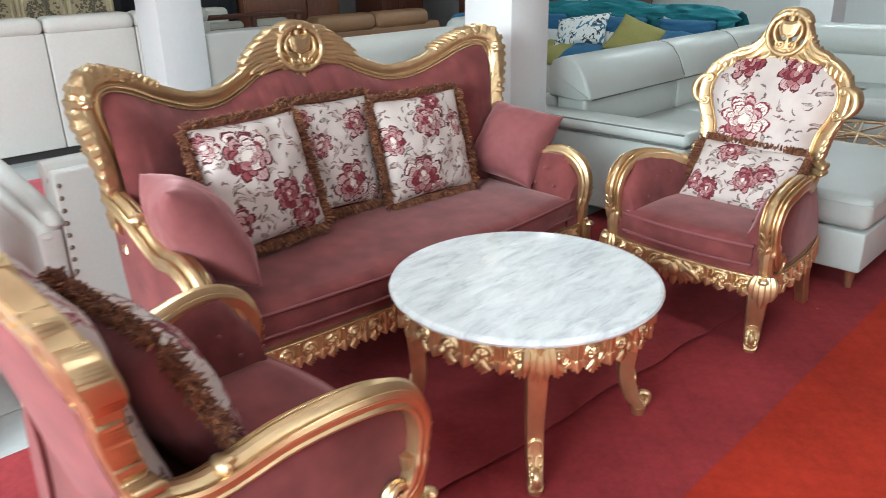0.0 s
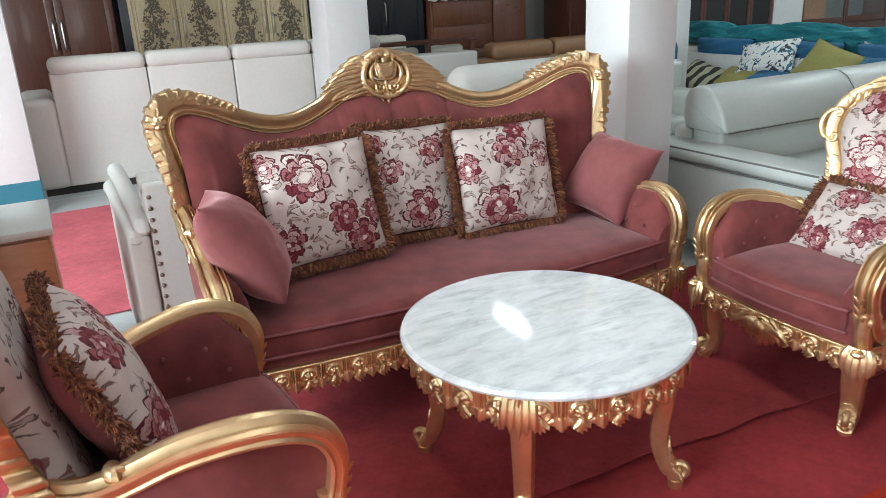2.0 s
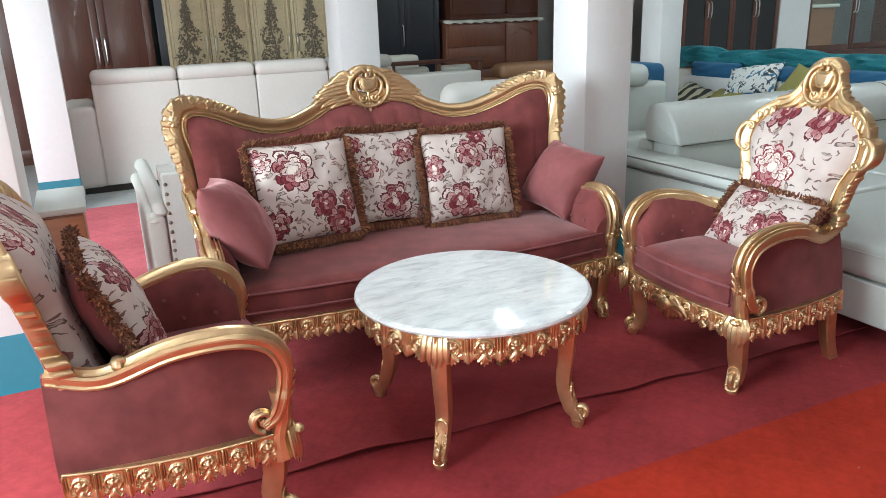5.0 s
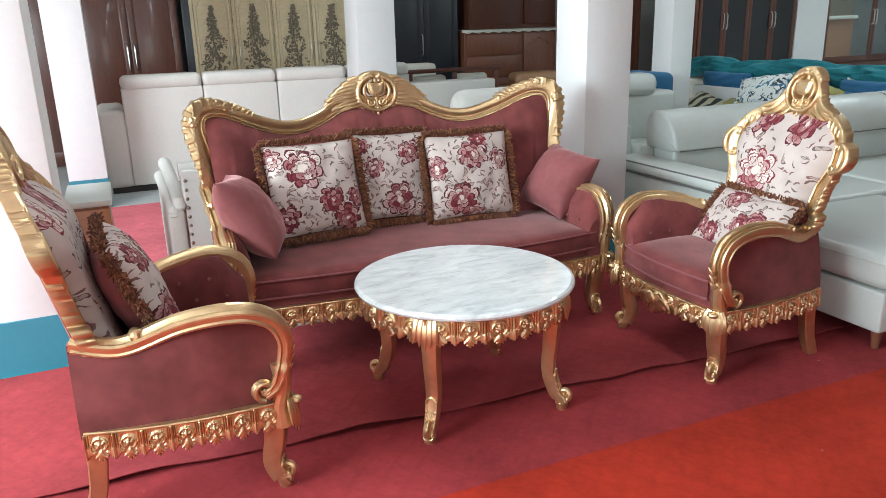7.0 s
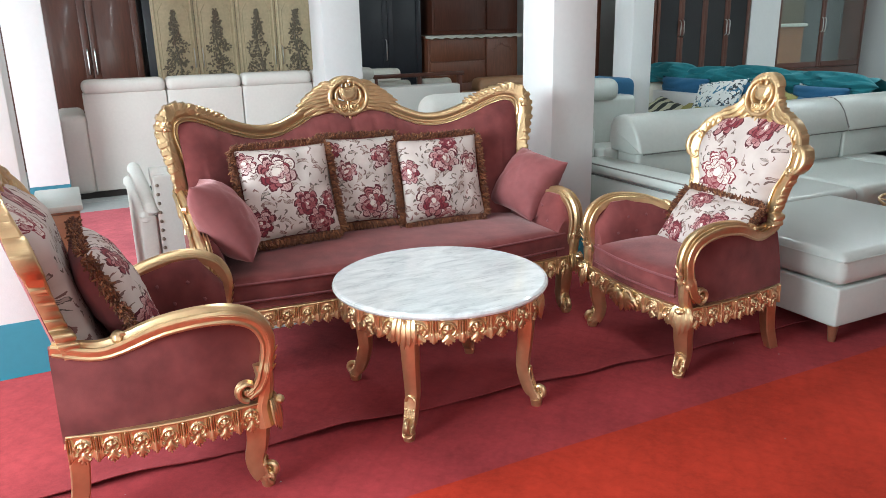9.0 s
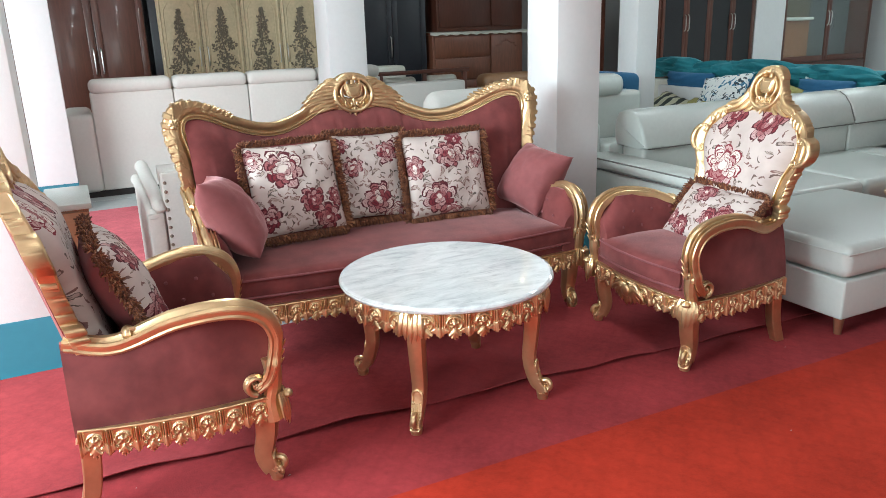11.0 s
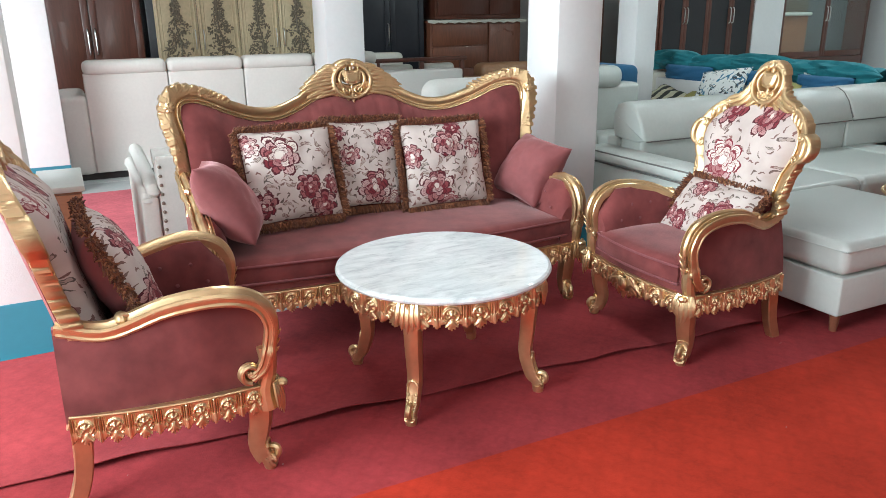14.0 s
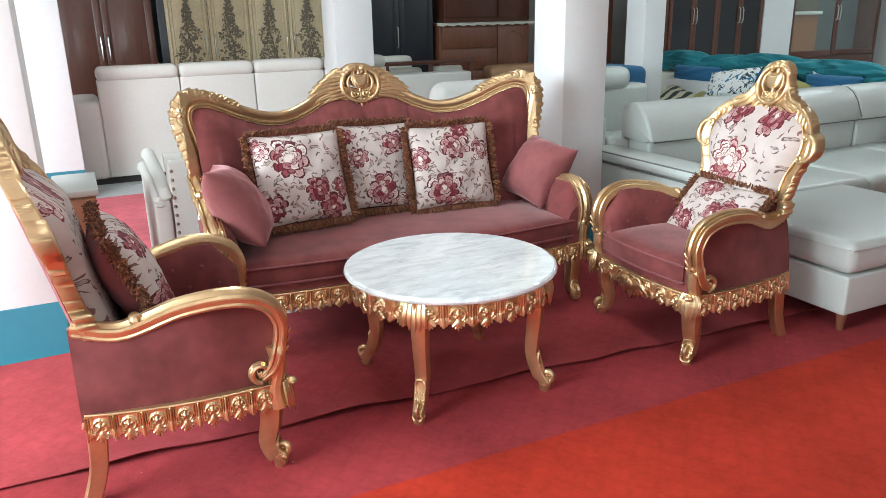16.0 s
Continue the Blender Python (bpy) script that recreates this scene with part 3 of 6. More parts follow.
def pillow(bm, w, h, puff, n=18, seed=0, crease=0.006, pinch=0.06, uv_off=(0, 0), sides=(1, -1), power=0.42):
    """A stuffed cushion in the x, z plane, front towards -y, with dog-eared corners, soft creases and UV in metres."""
    uvl = bm.loops.layers.uv.verify()
    rng = Vector((seed * 3.17, seed * 1.31, 0))

    def at(i, j, side):
        u, v = 2 * i / n - 1, 2 * j / n - 1
        edge = (1 - u * u) * (1 - v * v)
        x = u * w / 2 * (1 - pinch * (1 - v * v) * abs(u) ** 3)
        z = v * h / 2 * (1 - pinch * (1 - u * u) * abs(v) ** 3)
        t = puff * (max(edge, 0) ** power)
        wr = noise.noise(Vector((u * 2.2, v * 2.2, 0)) + rng) * crease * 2 + noise.noise(Vector((u * 6, v * 6, 3)) + rng) * crease
        return Vector((x, -side * (t + wr * min(1, edge * 6)), z))
    for side in sides:
        grid = [[bm.verts.new(at(i, j, side)) for j in range(n + 1)] for i in range(n + 1)]
        for i in range(n):
            for j in range(n):
                q = (grid[i][j], grid[i + 1][j], grid[i + 1][j + 1], grid[i][j + 1])
                ij = ((i, j), (i + 1, j), (i + 1, j + 1), (i, j + 1))
                f = bm.faces.new(q if side > 0 else q[::-1])
                for lp, (a, b) in zip(f.loops, ij if side > 0 else ij[::-1]):
                    lp[uvl].uv = (a / n * w + uv_off[0], b / n * h + uv_off[1])
    bmesh.ops.remove_doubles(bm, verts=bm.verts, dist=0.0005)


def carve(strokes, x0, x1, z0, z1, step, back, fills=(), cuts=(), step_z=None):
    """A carved relief in the x, z plane, proud towards -y: rounded ridges (points, radius, base, rise), flat fills (outline, height), grooves (points, width, depth), and walls back to y = back."""
    bm = bmesh.new()
    nx, nz = int(round((x1 - x0) / step)), int(round((z1 - z0) / (step_z or step)))
    gx, gz = np.meshgrid(np.linspace(x0, x1, nx + 1), np.linspace(z0, z1, nz + 1), indexing="ij")
    hgt = np.full(gx.shape, -1.0)

    def spans(pts, rad):
        rs = [rad] * len(pts) if isinstance(rad, (int, float)) else list(rad)
        for (ax, az), (bx, bz), r0, r1 in zip(pts, pts[1:], rs, rs[1:]):
            dx, dz = bx - ax, bz - az
            t = np.clip(((gx - ax) * dx + (gz - az) * dz) / (dx * dx + dz * dz + 1e-12), 0, 1)
            yield np.hypot(gx - ax - t * dx, gz - az - t * dz), np.maximum(r0 + (r1 - r0) * t, 1e-5)
    for outline, height in fills:
        inside = np.zeros(gx.shape, bool)
        for (ax, az), (bx, bz) in zip(outline, outline[1:] + outline[:1]):
            if az != bz:
                inside ^= ((az > gz) != (bz > gz)) & (gx < (bx - ax) * (gz - az) / (bz - az) + ax)
        hgt = np.where(inside, np.maximum(hgt, height), hgt)
    for pts, rad, base, rise in strokes:
        for d, r in spans(pts, rad):
            hgt = np.where(d < r, np.maximum(hgt, base + rise * r * np.sqrt(np.maximum(0, 1 - (d / r) ** 2))), hgt)
    for pts, rad, deep in cuts:
        groove = np.zeros(gx.shape)
        for d, r in spans(pts, rad):
            groove = np.maximum(groove, np.exp(-(d / r) ** 2))
        hgt = np.where(hgt > 0, np.maximum(0.0005, hgt - deep * groove), hgt)
    vs = {}
    for i, j in zip(*np.nonzero(hgt >= 0)):
        vs[i, j] = bm.verts.new((gx[i, j], -hgt[i, j], gz[i, j]))
    for i, j in vs:
        q = [vs.get(c) for c in ((i, j), (i + 1, j), (i + 1, j + 1), (i, j + 1))]
        if all(q):
            bm.faces.new(q)
        elif q.count(None) == 1:
            bm.faces.new([v for v in q if v])
    r = bmesh.ops.extrude_edge_only(bm, edges=[e for e in bm.edges if e.is_boundary])
    for v in r["geom"]:
        if isinstance(v, bmesh.types.BMVert):
            v.co.y = back
    bmesh.ops.delete(bm, geom=[v for v in bm.verts if not v.link_faces], context="VERTS")
    return bm


def arc2(cx, cz, r, a0, a1, n=14):
    """Points of an arc, degrees anticlockwise from +x."""
    return [(cx + r * math.cos(radians(a0 + (a1 - a0) * k / n)), cz + r * math.sin(radians(a0 + (a1 - a0) * k / n))) for k in range(n + 1)]


def swell(n, r, low=0.35):
    return [r * (low + (1 - low) * math.sin(math.pi * k / n)) for k in range(n + 1)]


def spiral2(cx, cz, r, rod, a0, turns, hand, n=22):
    """A scroll that coils in to its eye: points and radii."""
    pts, rs = [], []
    for k in range(n + 1):
        f = k / n
        a = radians(a0) + hand * turns * 2 * math.pi * f
        pts.append((cx + r * (1 - 0.85 * f) * math.cos(a), cz + r * (1 - 0.85 * f) * math.sin(a)))
        rs.append(rod * (1 - 0.25 * f))
    return pts, rs


def leaf2(a, b, w, bow=0.0, n=8):
    """A leaf from a to b: points and radii, fullest before its middle."""
    dx, dz = b[0] - a[0], b[1] - a[1]
    pts, rs = [], []
    for k in range(n + 1):
        f = k / n
        h = 4 * f * (1 - f) * bow
        pts.append((a[0] + dx * f - dz * h, a[1] + dz * f + dx * h))
        rs.append(w * (0.45 + 0.55 * math.sin(math.pi * min(1.0, 0.15 + 0.75 * f))) * (1.0 - 0.45 * f ** 3))
    return pts, rs


def mirror2(items):
    """The same strokes, fills or grooves turned over in x."""
    return [([(-x, z) for x, z in it[0]], *it[1:]) for it in items]

# ---- the hall ----
X0, X1, Y0, Y1, HT = -3.4, 13.2, -9.2, 9.6, 3.12


def structure(name, bm, mat, label, sharp=42.0):
    return tagged(part(name, bm, mat, None, "", sharp), label, "", "", "structure")


bm = bmesh.new()
box(bm, X0 - 0.2, X1 + 0.2, Y0 - 0.2, Y1 + 0.2, -0.12, -0.006)
floor = structure("floor", bm, GROUT, "grey tiled showroom floor with thin grout joints")
structure("ceiling", boxed(X0 - 0.2, X1 + 0.2, Y0 - 0.2, Y1 + 0.2, HT, HT + 0.15), CEILING, "plain painted ceiling, unseen, kept mid grey for less bounce")
structure("wall_north", boxed(X0 - 0.2, X1 + 0.2, Y1, Y1 + 0.2, -0.006, HT), WHITE_PAINT, "white painted back wall of the showroom")
structure("wall_east", boxed(X1, X1 + 0.2, Y0, Y1, -0.006, HT), WHITE_PAINT, "white painted side wall of the showroom")


def wall_with_opening(name, along, at, thick, lo, hi, a, b, z0, z1, label):
    bm = bmesh.new()
    for p, q, r, s in ((lo, a, -0.006, HT), (b, hi, -0.006, HT), (a, b, -0.006, z0), (a, b, z1, HT)):
        if along == "x":
            box(bm, p, q, at - thick, at, r, s)
        else:
            box(bm, at - thick, at, p, q, r, s)
    return structure(name, bm, WHITE_PAINT, label)


# both walls are unseen; the front one stands far back to cut bounce
wall_with_opening("wall_south", "x", Y0, 0.2, X0, X1, -3.2, 3.2, 0.3, 3.0, "unseen white front wall with an assumed opening, set back for less bounce")
wall_with_opening("wall_west", "y", X0, 0.2, Y0, Y1, -3.7, 3.3, 0.45, 2.95, "unseen white side wall with an assumed long window opening")

# loose floor pieces
tile_me = None
for i in range(-2, 7):
    for j in range(0, 8):
        cx, cy = 0.1 + 0.6 * i, 2.46 + 0.6 * j
        if tile_me is None:
            ob = part("tile", boxed(-0.297, 0.297, -0.297, 0.297, -0.010, 0.0, 0.002, 1), TILE, floor)
            tile_me = ob.data
        else:
            ob = new("tile", tile_me)
            ob.parent = floor
        ob.location = (cx, cy, 0)
bm = bmesh.new()
for i in range(-8, 24):
    for j in range(-20, 13):
        if not (-2 <= i < 7 and 0 <= j < 8):
            vs = [bm.verts.new((0.1 + 0.6 * i + a, 2.46 + 0.6 * j + b, -0.001)) for a, b in ((-0.297, -0.297), (0.297, -0.297), (0.297, 0.297), (-0.297, 0.297))]
            bm.faces.new(vs)
tagged(part("floor_tiles", bm, TILE, floor), "", "", "", "stuff")


def carpet(name, x0, x1, y0, y1, z, mat, label, seed, slope=0.0, wave=0.006, curl=0.0):
    """A strip of needle-felt carpet whose wavy front edge lifts here and there."""
    bm = bmesh.new()
    n, m = int((x1 - x0) / 0.05), max(8, int((y1 - y0) / 0.10))
    rng = Vector((seed * 5.1, 0, 0))
    top = []
    for i in range(n + 1):
        x = x0 + (x1 - x0) * i / n
        b = y1 + wave * 2 * noise.noise(Vector((x * 1.3, 0, 1)) + rng)
        a = y0 + slope * (x - x0) + wave * 2 * noise.noise(Vector((x * 1.7, 2, 1)) + rng) + wave * noise.noise(Vector((x * 6, 4, 1)) + rng)
        row = []
        for j in range(m + 1):
            v = (j / m) ** 1.7
            near = max(0.0, 1.0 - v * (y1 - y0) / 0.09)
            lift = curl * near ** 1.6 * max(0.25, 0.60 + 1.1 * noise.noise(Vector((x * 2.6, 7, 0)) + rng))
            und = 0.0015 * noise.noise(Vector((x * 2.3, v * 6, 3)) + rng)
            row.append(bm.verts.new((x, a + (b - a) * v, z + lift + und)))
        top.append(row)
    for i in range(n):
        for j in range(m):
            bm.faces.new((top[i][j], top[i + 1][j], top[i + 1][j + 1], top[i][j + 1]))
    r = bmesh.ops.extrude_face_region(bm, geom=list(bm.faces))
    for v in r["geom"]:
        if isinstance(v, bmesh.types.BMVert):
            v.co.z += 0.0035
    return structure(name, bm, mat, label)


carpet("carpet_back_strip", -3.38, 9.0, 1.632, 2.47, 0.0075, CARPET_ROSE, "rosy red felt carpet strip with a curling edge under the suite", 1, slope=-0.062, wave=0.010, curl=0.020)
carpet("carpet_middle_strip", -3.38, 9.0, 0.80, 2.2, 0.002, CARPET, "dusty red felt carpet strip in front of the suite", 2, wave=0.003)
carpet("carpet_aisle", -3.38, 12.5, -7.5, 0.835, 0.0065, CARPET_RED, "bright red felt carpet along the aisle", 3, wave=0.004)
carpet("carpet_rear_strip", -3.38, 2.6, 4.80, 5.92, 0.002, CARPET_LIT, "red felt carpet strip behind the suite, coloured pinker for window light", 4)
carpet("carpet_rear_second_strip", -3.38, 2.6, 3.6, 4.88, 0.0075, CARPET_LIT, "red felt carpet strip behind the suite, coloured pinker for window light", 5, wave=0.008)

lint_rng = random.Random(11)
bm = bmesh.new()
for k in range(30):
    lx, ly = lint_rng.uniform(-0.6, 3.4), lint_rng.uniform(-1.0, 1.5)
    an, ln = lint_rng.uniform(0, 6.28), lint_rng.uniform(0.002, 0.005)
    lz = 0.0125 if ly < 0.82 else 0.0085
    tube(bm, [(lx, ly, lz), (lx + math.cos(an) * ln, ly + math.sin(an) * ln, lz + 0.002), (lx + math.cos(an + 0.8) * ln * 1.5, ly + math.sin(an + 0.8) * ln * 1.5, lz)], lint_rng.uniform(0.0006, 0.0012), 4)
tagged(part("lint", bm, GROUT), "scattered pale lint and crumbs on the carpet", "lint", "", "stuff")


def column(name, x0, x1, y0, y1):
    bm = bmesh.new()
    box(bm, x0, x1, y0, y1, 0, HT - 0.002, 0.006, 2)
    ob = structure(name, bm, WHITE_PAINT, "white painted concrete column with a teal base band")
    part("base_band", boxed(x0 - 0.003, x1 + 0.003, y0 - 0.003, y1 + 0.003, 0.0, 0.26, 0.003, 1), TEAL_PAINT, ob, "teal painted base band")


column("column_1", -0.06, 0.32, 2.50, 2.92)
column("column_2", 3.15, 3.465, 2.66, 2.99)
column("column_3", 0.175, 0.482, 5.95, 6.30)
column("column_4", 2.83, 3.22, 6.02, 6.40)
column("column_5", 5.91, 6.18, 5.20, 5.50)
column("column_6", 9.14, 9.55, 3.10, 3.46)


def ceiling_light(x, y):
    ob = thing("ceiling_light", pose(x, y, HT, 0, 0, 90), "unseen white ceiling batten of the assumed tube grid", "ceiling light", "fluorescent battens")
    part("batten", boxed(-0.64, 0.64, -0.09, 0.09, -0.035, 0, 0.006), CEILING, ob)
    return ob


for tx, ty in TUBES:
    ceiling_light(tx, ty)

# ---- gilt suite: carved parts ----
RAIL = [(-0.032, -0.020), (-0.036, 0.002), (-0.033, 0.010), (-0.028, 0.010), (-0.0255, -0.001), (-0.022, -0.001), (-0.019, 0.010), (-0.011, 0.020), (0.000, 0.023), (0.008, 0.018), (0.011, 0.004), (0.0145, 0.004), (0.017, 0.014), (0.021, 0.014),
        (0.0235, 0.001), (0.027, 0.001), (0.030, 0.010), (0.035, 0.008), (0.037, 0.000), (0.034, -0.020)]


FRAME = [(-0.030, -0.024), (-0.0315, 0.010), (-0.028, 0.0155), (-0.022, 0.0175), (-0.012, 0.0165), (-0.003, 0.0125), (0.004, 0.0085), (0.0065, 0.003), (0.0095, 0.003), (0.0115, 0.012), (0.0150, 0.014), (0.0180, 0.011), (0.0195, 0.001), (0.0225, 0.001),
         (0.0245, 0.010), (0.0280, 0.011), (0.0310, 0.004), (0.032, -0.024)]


def motif_bm(w, h):
    """One repeat of the carved apron, centred on x = 0 with its top at z = 0: a hooded rosette, flutes to both sides, a palmette below."""
    c = (0.0, -0.40 * h)
    strokes = [(arc2(c[0], c[1], 0.255 * w, -52, 232, 26), 0.042 * w, 0.006, 1.5)]
    for k in range(5):
        a = radians(90 + 72 * k)
        strokes.append(([(c[0] + 0.04 * w * math.cos(a), c[1] + 0.04 * w * math.sin(a)), (c[0] + 0.125 * w * math.cos(a), c[1] + 0.125 * w * math.sin(a))], 0.062 * w, 0.006, 1.1))
    strokes.append(([c, (c[0], c[1] + 0.001)], 0.055 * w, 0.011, 1.0))
    side = [(spiral2(0.235 * w, -0.70 * h, 0.062 * w, 0.030 * w, 60, 1.1, -1, 12), 0.006, 1.3)]
    strokes += [(pts, rs, base, rise) for s in (1,) for (pts, rs), base, rise in side]
    strokes += [([(-x, z) for x, z in pts], rs, base, rise) for (pts, rs), base, rise in side]
    for tip, wd in (((0.0, -1.05 * h), 0.070 * w), ((0.100 * w, -0.99 * h), 0.062 * w), ((0.195 * w, -0.90 * h), 0.055 * w)):
        for s in ((1, -1) if tip[0] else (1,)):
            pts, rs = leaf2((s * 0.02 * w, -0.66 * h), (s * tip[0], tip[1]), wd, -0.10 * s)
            strokes.append((pts, [max(r, 0.042 * w) for r in rs], 0.005, 1.0))
    for s in (1, -1):
        for x, low, wd in ((0.5, -0.90, 0.062), (0.405, -0.86, 0.045), (0.325, -0.78, 0.036)):
            pts = [(s * x * w, -0.03 * h), (s * x * w, -0.45 * h), (s * (x - 0.004) * w, -0.72 * h), (s * (x - 0.012) * w, low * h)]
            strokes.append((pts, [0.75 * wd * w, 0.7 * wd * w, 1.0 * wd * w, 1.05 * wd * w], 0.006 if x < 0.5 else 0.009, 1.2))
    fills = [([(-0.51 * w, 0.0), (0.51 * w, 0.0), (0.51 * w, -0.80 * h), (0.28 * w, -0.80 * h), (0.14 * w, -0.94 * h), (-0.14 * w, -0.94 * h), (-0.28 * w, -0.80 * h), (-0.51 * w, -0.80 * h)], 0.003)]
    return carve(strokes, -0.5 * w, 0.5 * w, -1.20 * h, 0.0, w / 38, 0.006, fills, step_z=h / 30)


def apron(path_len, place, repeats, z, h, centre=False):
    """A carved band of repeats along place(u) -> (point, outward), u from 0 to path_len."""
    bm = bmesh.new()
    w = path_len / repeats
    n = repeats * 3
    prof = [(0, z), (0, z - 0.55 * h), (0.012, z - 0.62 * h), (0.018, z - 0.6 * h), (0.018, z)]
    rows = []
    for k in range(n + 1):
        rows.append([bm.verts.new((k / n * path_len, y, q)) for y, q in prof])
    for k in range(n):
        for j in range(len(prof)):
            bm.faces.new((rows[k][j], rows[k + 1][j], rows[k + 1][(j + 1) % len(prof)], rows[k][(j + 1) % len(prof)]))
    bm.faces.new(rows[0]), bm.faces.new(rows[-1][::-1])
    tube(bm, [(k / n * path_len, -0.006, z - 0.003) for k in range(n + 1)], 0.005, 6)
    one = bpy.data.meshes.new("motif")
    src = motif_bm(w, h)
    src.to_mesh(one)
    src.free()
    for k in range(repeats):
        have = len(bm.verts)
        bm.from_mesh(one)
        bm.verts.ensure_lookup_table()
        for v in bm.verts[have:]:
            v.co += Vector(((k + 0.5) * w, -0.004, z - 0.004))
    bpy.data.meshes.remove(one)
    if centre:
        c = path_len / 2
        for s in (1, -1):
            volute(bm, (c + s * 0.045, -0.022, z - 0.5 * h), (s, 0, 0), (0, 0, 1), 0.034, 0.011, 1.3, math.pi / 2, hand=-1)
            for q in range(4):
                leaf(bm, (c + s * 0.012, -0.016, z - 0.45 * h), (c + s * (0.030 + 0.028 * q), -0.02, z - (1.32 - 0.13 * q) * h), 0.019, (0, -1, 0), bow=0.18 * s, lift=0.03, n=6, seg=6, flat=0.7)
        blob(bm, (c, -0.03, z - 0.55 * h), (0.026, 0.014, 0.03), u=8, v=6)
        leaf(bm, (c, -0.02, z - 0.6 * h), (c, -0.022, z - 1.45 * h), 0.020, (0, -1, 0), n=6)

    bmesh.ops.remove_doubles(bm, verts=bm.verts, dist=0.0004)

    def go(co):
        p, out = place(min(max(co.x, 0.0), path_len))
        side = Vector((-out.y, out.x, 0))
        extra = co.x - min(max(co.x, 0.0), path_len)
        return p + out * (-co.y) + side * extra + Vector((0, 0, co.z))
    warp(bm, go)
    return bm


def line_place(a, b, bow=0.0):
    """A straight or bowed run from a to b for apron(), outward to the right of its course."""
    a, b = Vector((*a, 0)), Vector((*b, 0))
    d = b - a
    length = d.length
    out0 = Vector((d.y, -d.x, 0)).normalized()

    def place(u):
        s = u / length
        p = a + d * s + out0 * (bow * 4 * s * (1 - s))
        slope = bow * 4 * (1 - 2 * s) / length
        t = (d.normalized() + out0 * slope).normalized()
        return p, Vector((t.y, -t.x, 0))
    return length, place


def cabriole(bm, top, foot, h, w0=0.036, w1=0.021, curl=1.0):
    """A curved front leg from (top x, y) at height h to a scrolled foot at (foot x, y)."""
    top, foot = Vector((*top, 0)), Vector((*foot, 0))
    out = (foot - top)
    out = out.normalized() if out.length > 1e-4 else Vector((0, -1, 0))
    z = Vector((0, 0, 1))
    reach = (foot - top).length

    def at(r, q):
        return top + out * r + z * q
    ctrl = [at(0.0, h), at(0.016, 0.82 * h), at(0.012, 0.6 * h), at(reach * 0.25 - 0.01, 0.36 * h), at(reach * 0.5, 0.17 * h), at(reach * 0.8, 0.05 + 0.02 * h), at(reach, 0.035), at(reach + 0.010, 0.040)]
    pts = spline(ctrl, 24)
    sq = []
    for k in range(12):
        a = 2 * math.pi * (k + 0.5) / 12
        ca, sa = math.cos(a), math.sin(a)
        e = (abs(ca) ** 4 + abs(sa) ** 4) ** -0.25
        sq.append((ca * e, sa * e))
    sc = [w0 + (w1 - w0) * min(1.0, (k / 24) / 0.72) for k in range(25)]
    sweep(bm, pts, sq, out + z * 0.4, sc)
    side = out.cross(z)
    # curl of the foot
    volute(bm, at(reach + 0.008, 0.040 + 0.030 * curl), out, z, 0.027, 0.0135, 1.15, -math.pi / 2, hand=1, seg=8)
    # pad under the foot
    bmesh.ops.create_cone(bm, cap_ends=True, segments=12, radius1=0.020, radius2=0.025, depth=0.034, matrix=Matrix.Translation(at(reach, 0.017)))
    # carved leaf climbing the shin
    for k in range(7):
        s = 0.50 + 0.055 * k
        i = int(s * 24)
        p = pts[i] + out * (sc[i] * 0.9)
        for sd in (1, -1):
            blob(bm, p + side * (sd * sc[i] * 0.62), (0.010, 0.009, 0.007), Matrix.Rotation(math.atan2(out.y, out.x), 3, "Z") @ Matrix.Rotation(0.6, 3, "Y"), u=6, v=5)
    i = 11
    tube(bm, [pts[i] + out * (sc[i] * 0.98) + side * (math.cos(a) * sc[i] * 0.72) + z * (math.sin(a) * 0.022) for a in [math.pi * k / 8 for k in range(9)]], 0.0055, 6)
    for sd in (1, -1):
        tube(bm, [pts[q] + out * (sc[q] * 0.95) + side * (sd * sc[q] * 0.74) for q in range(11, 21)], 0.0045, 5)
    mid = [pts[i] + out * (sc[i] * 1.02) for i in range(12, 22)]
    tube(bm, mid, [0.008 * (0.5 + 0.5 * math.sin(math.pi * k / 9)) for k in range(10)], 6)
    return at


def sabre_leg(bm, x, y, h, back=0.06, inward=0.0):
    """A plain curved back leg."""
    pts = spline([(x, y, h), (x, y + 0.005, 0.6 * h), (x - inward * 0.5, y + back * 0.35, 0.3 * h), (x - inward, y + back, 0.0)], 12)
    sc = [1.0 - 0.22 * k / 12 for k in range(13)]
    prof = [(-0.027, -0.026), (-0.022, -0.031), (0.022, -0.031), (0.027, -0.026), (0.027, 0.026), (0.022, 0.031), (-0.022, 0.031), (-0.027, 0.026)]
    sweep(bm, pts, prof, (0, 1, 0), sc)


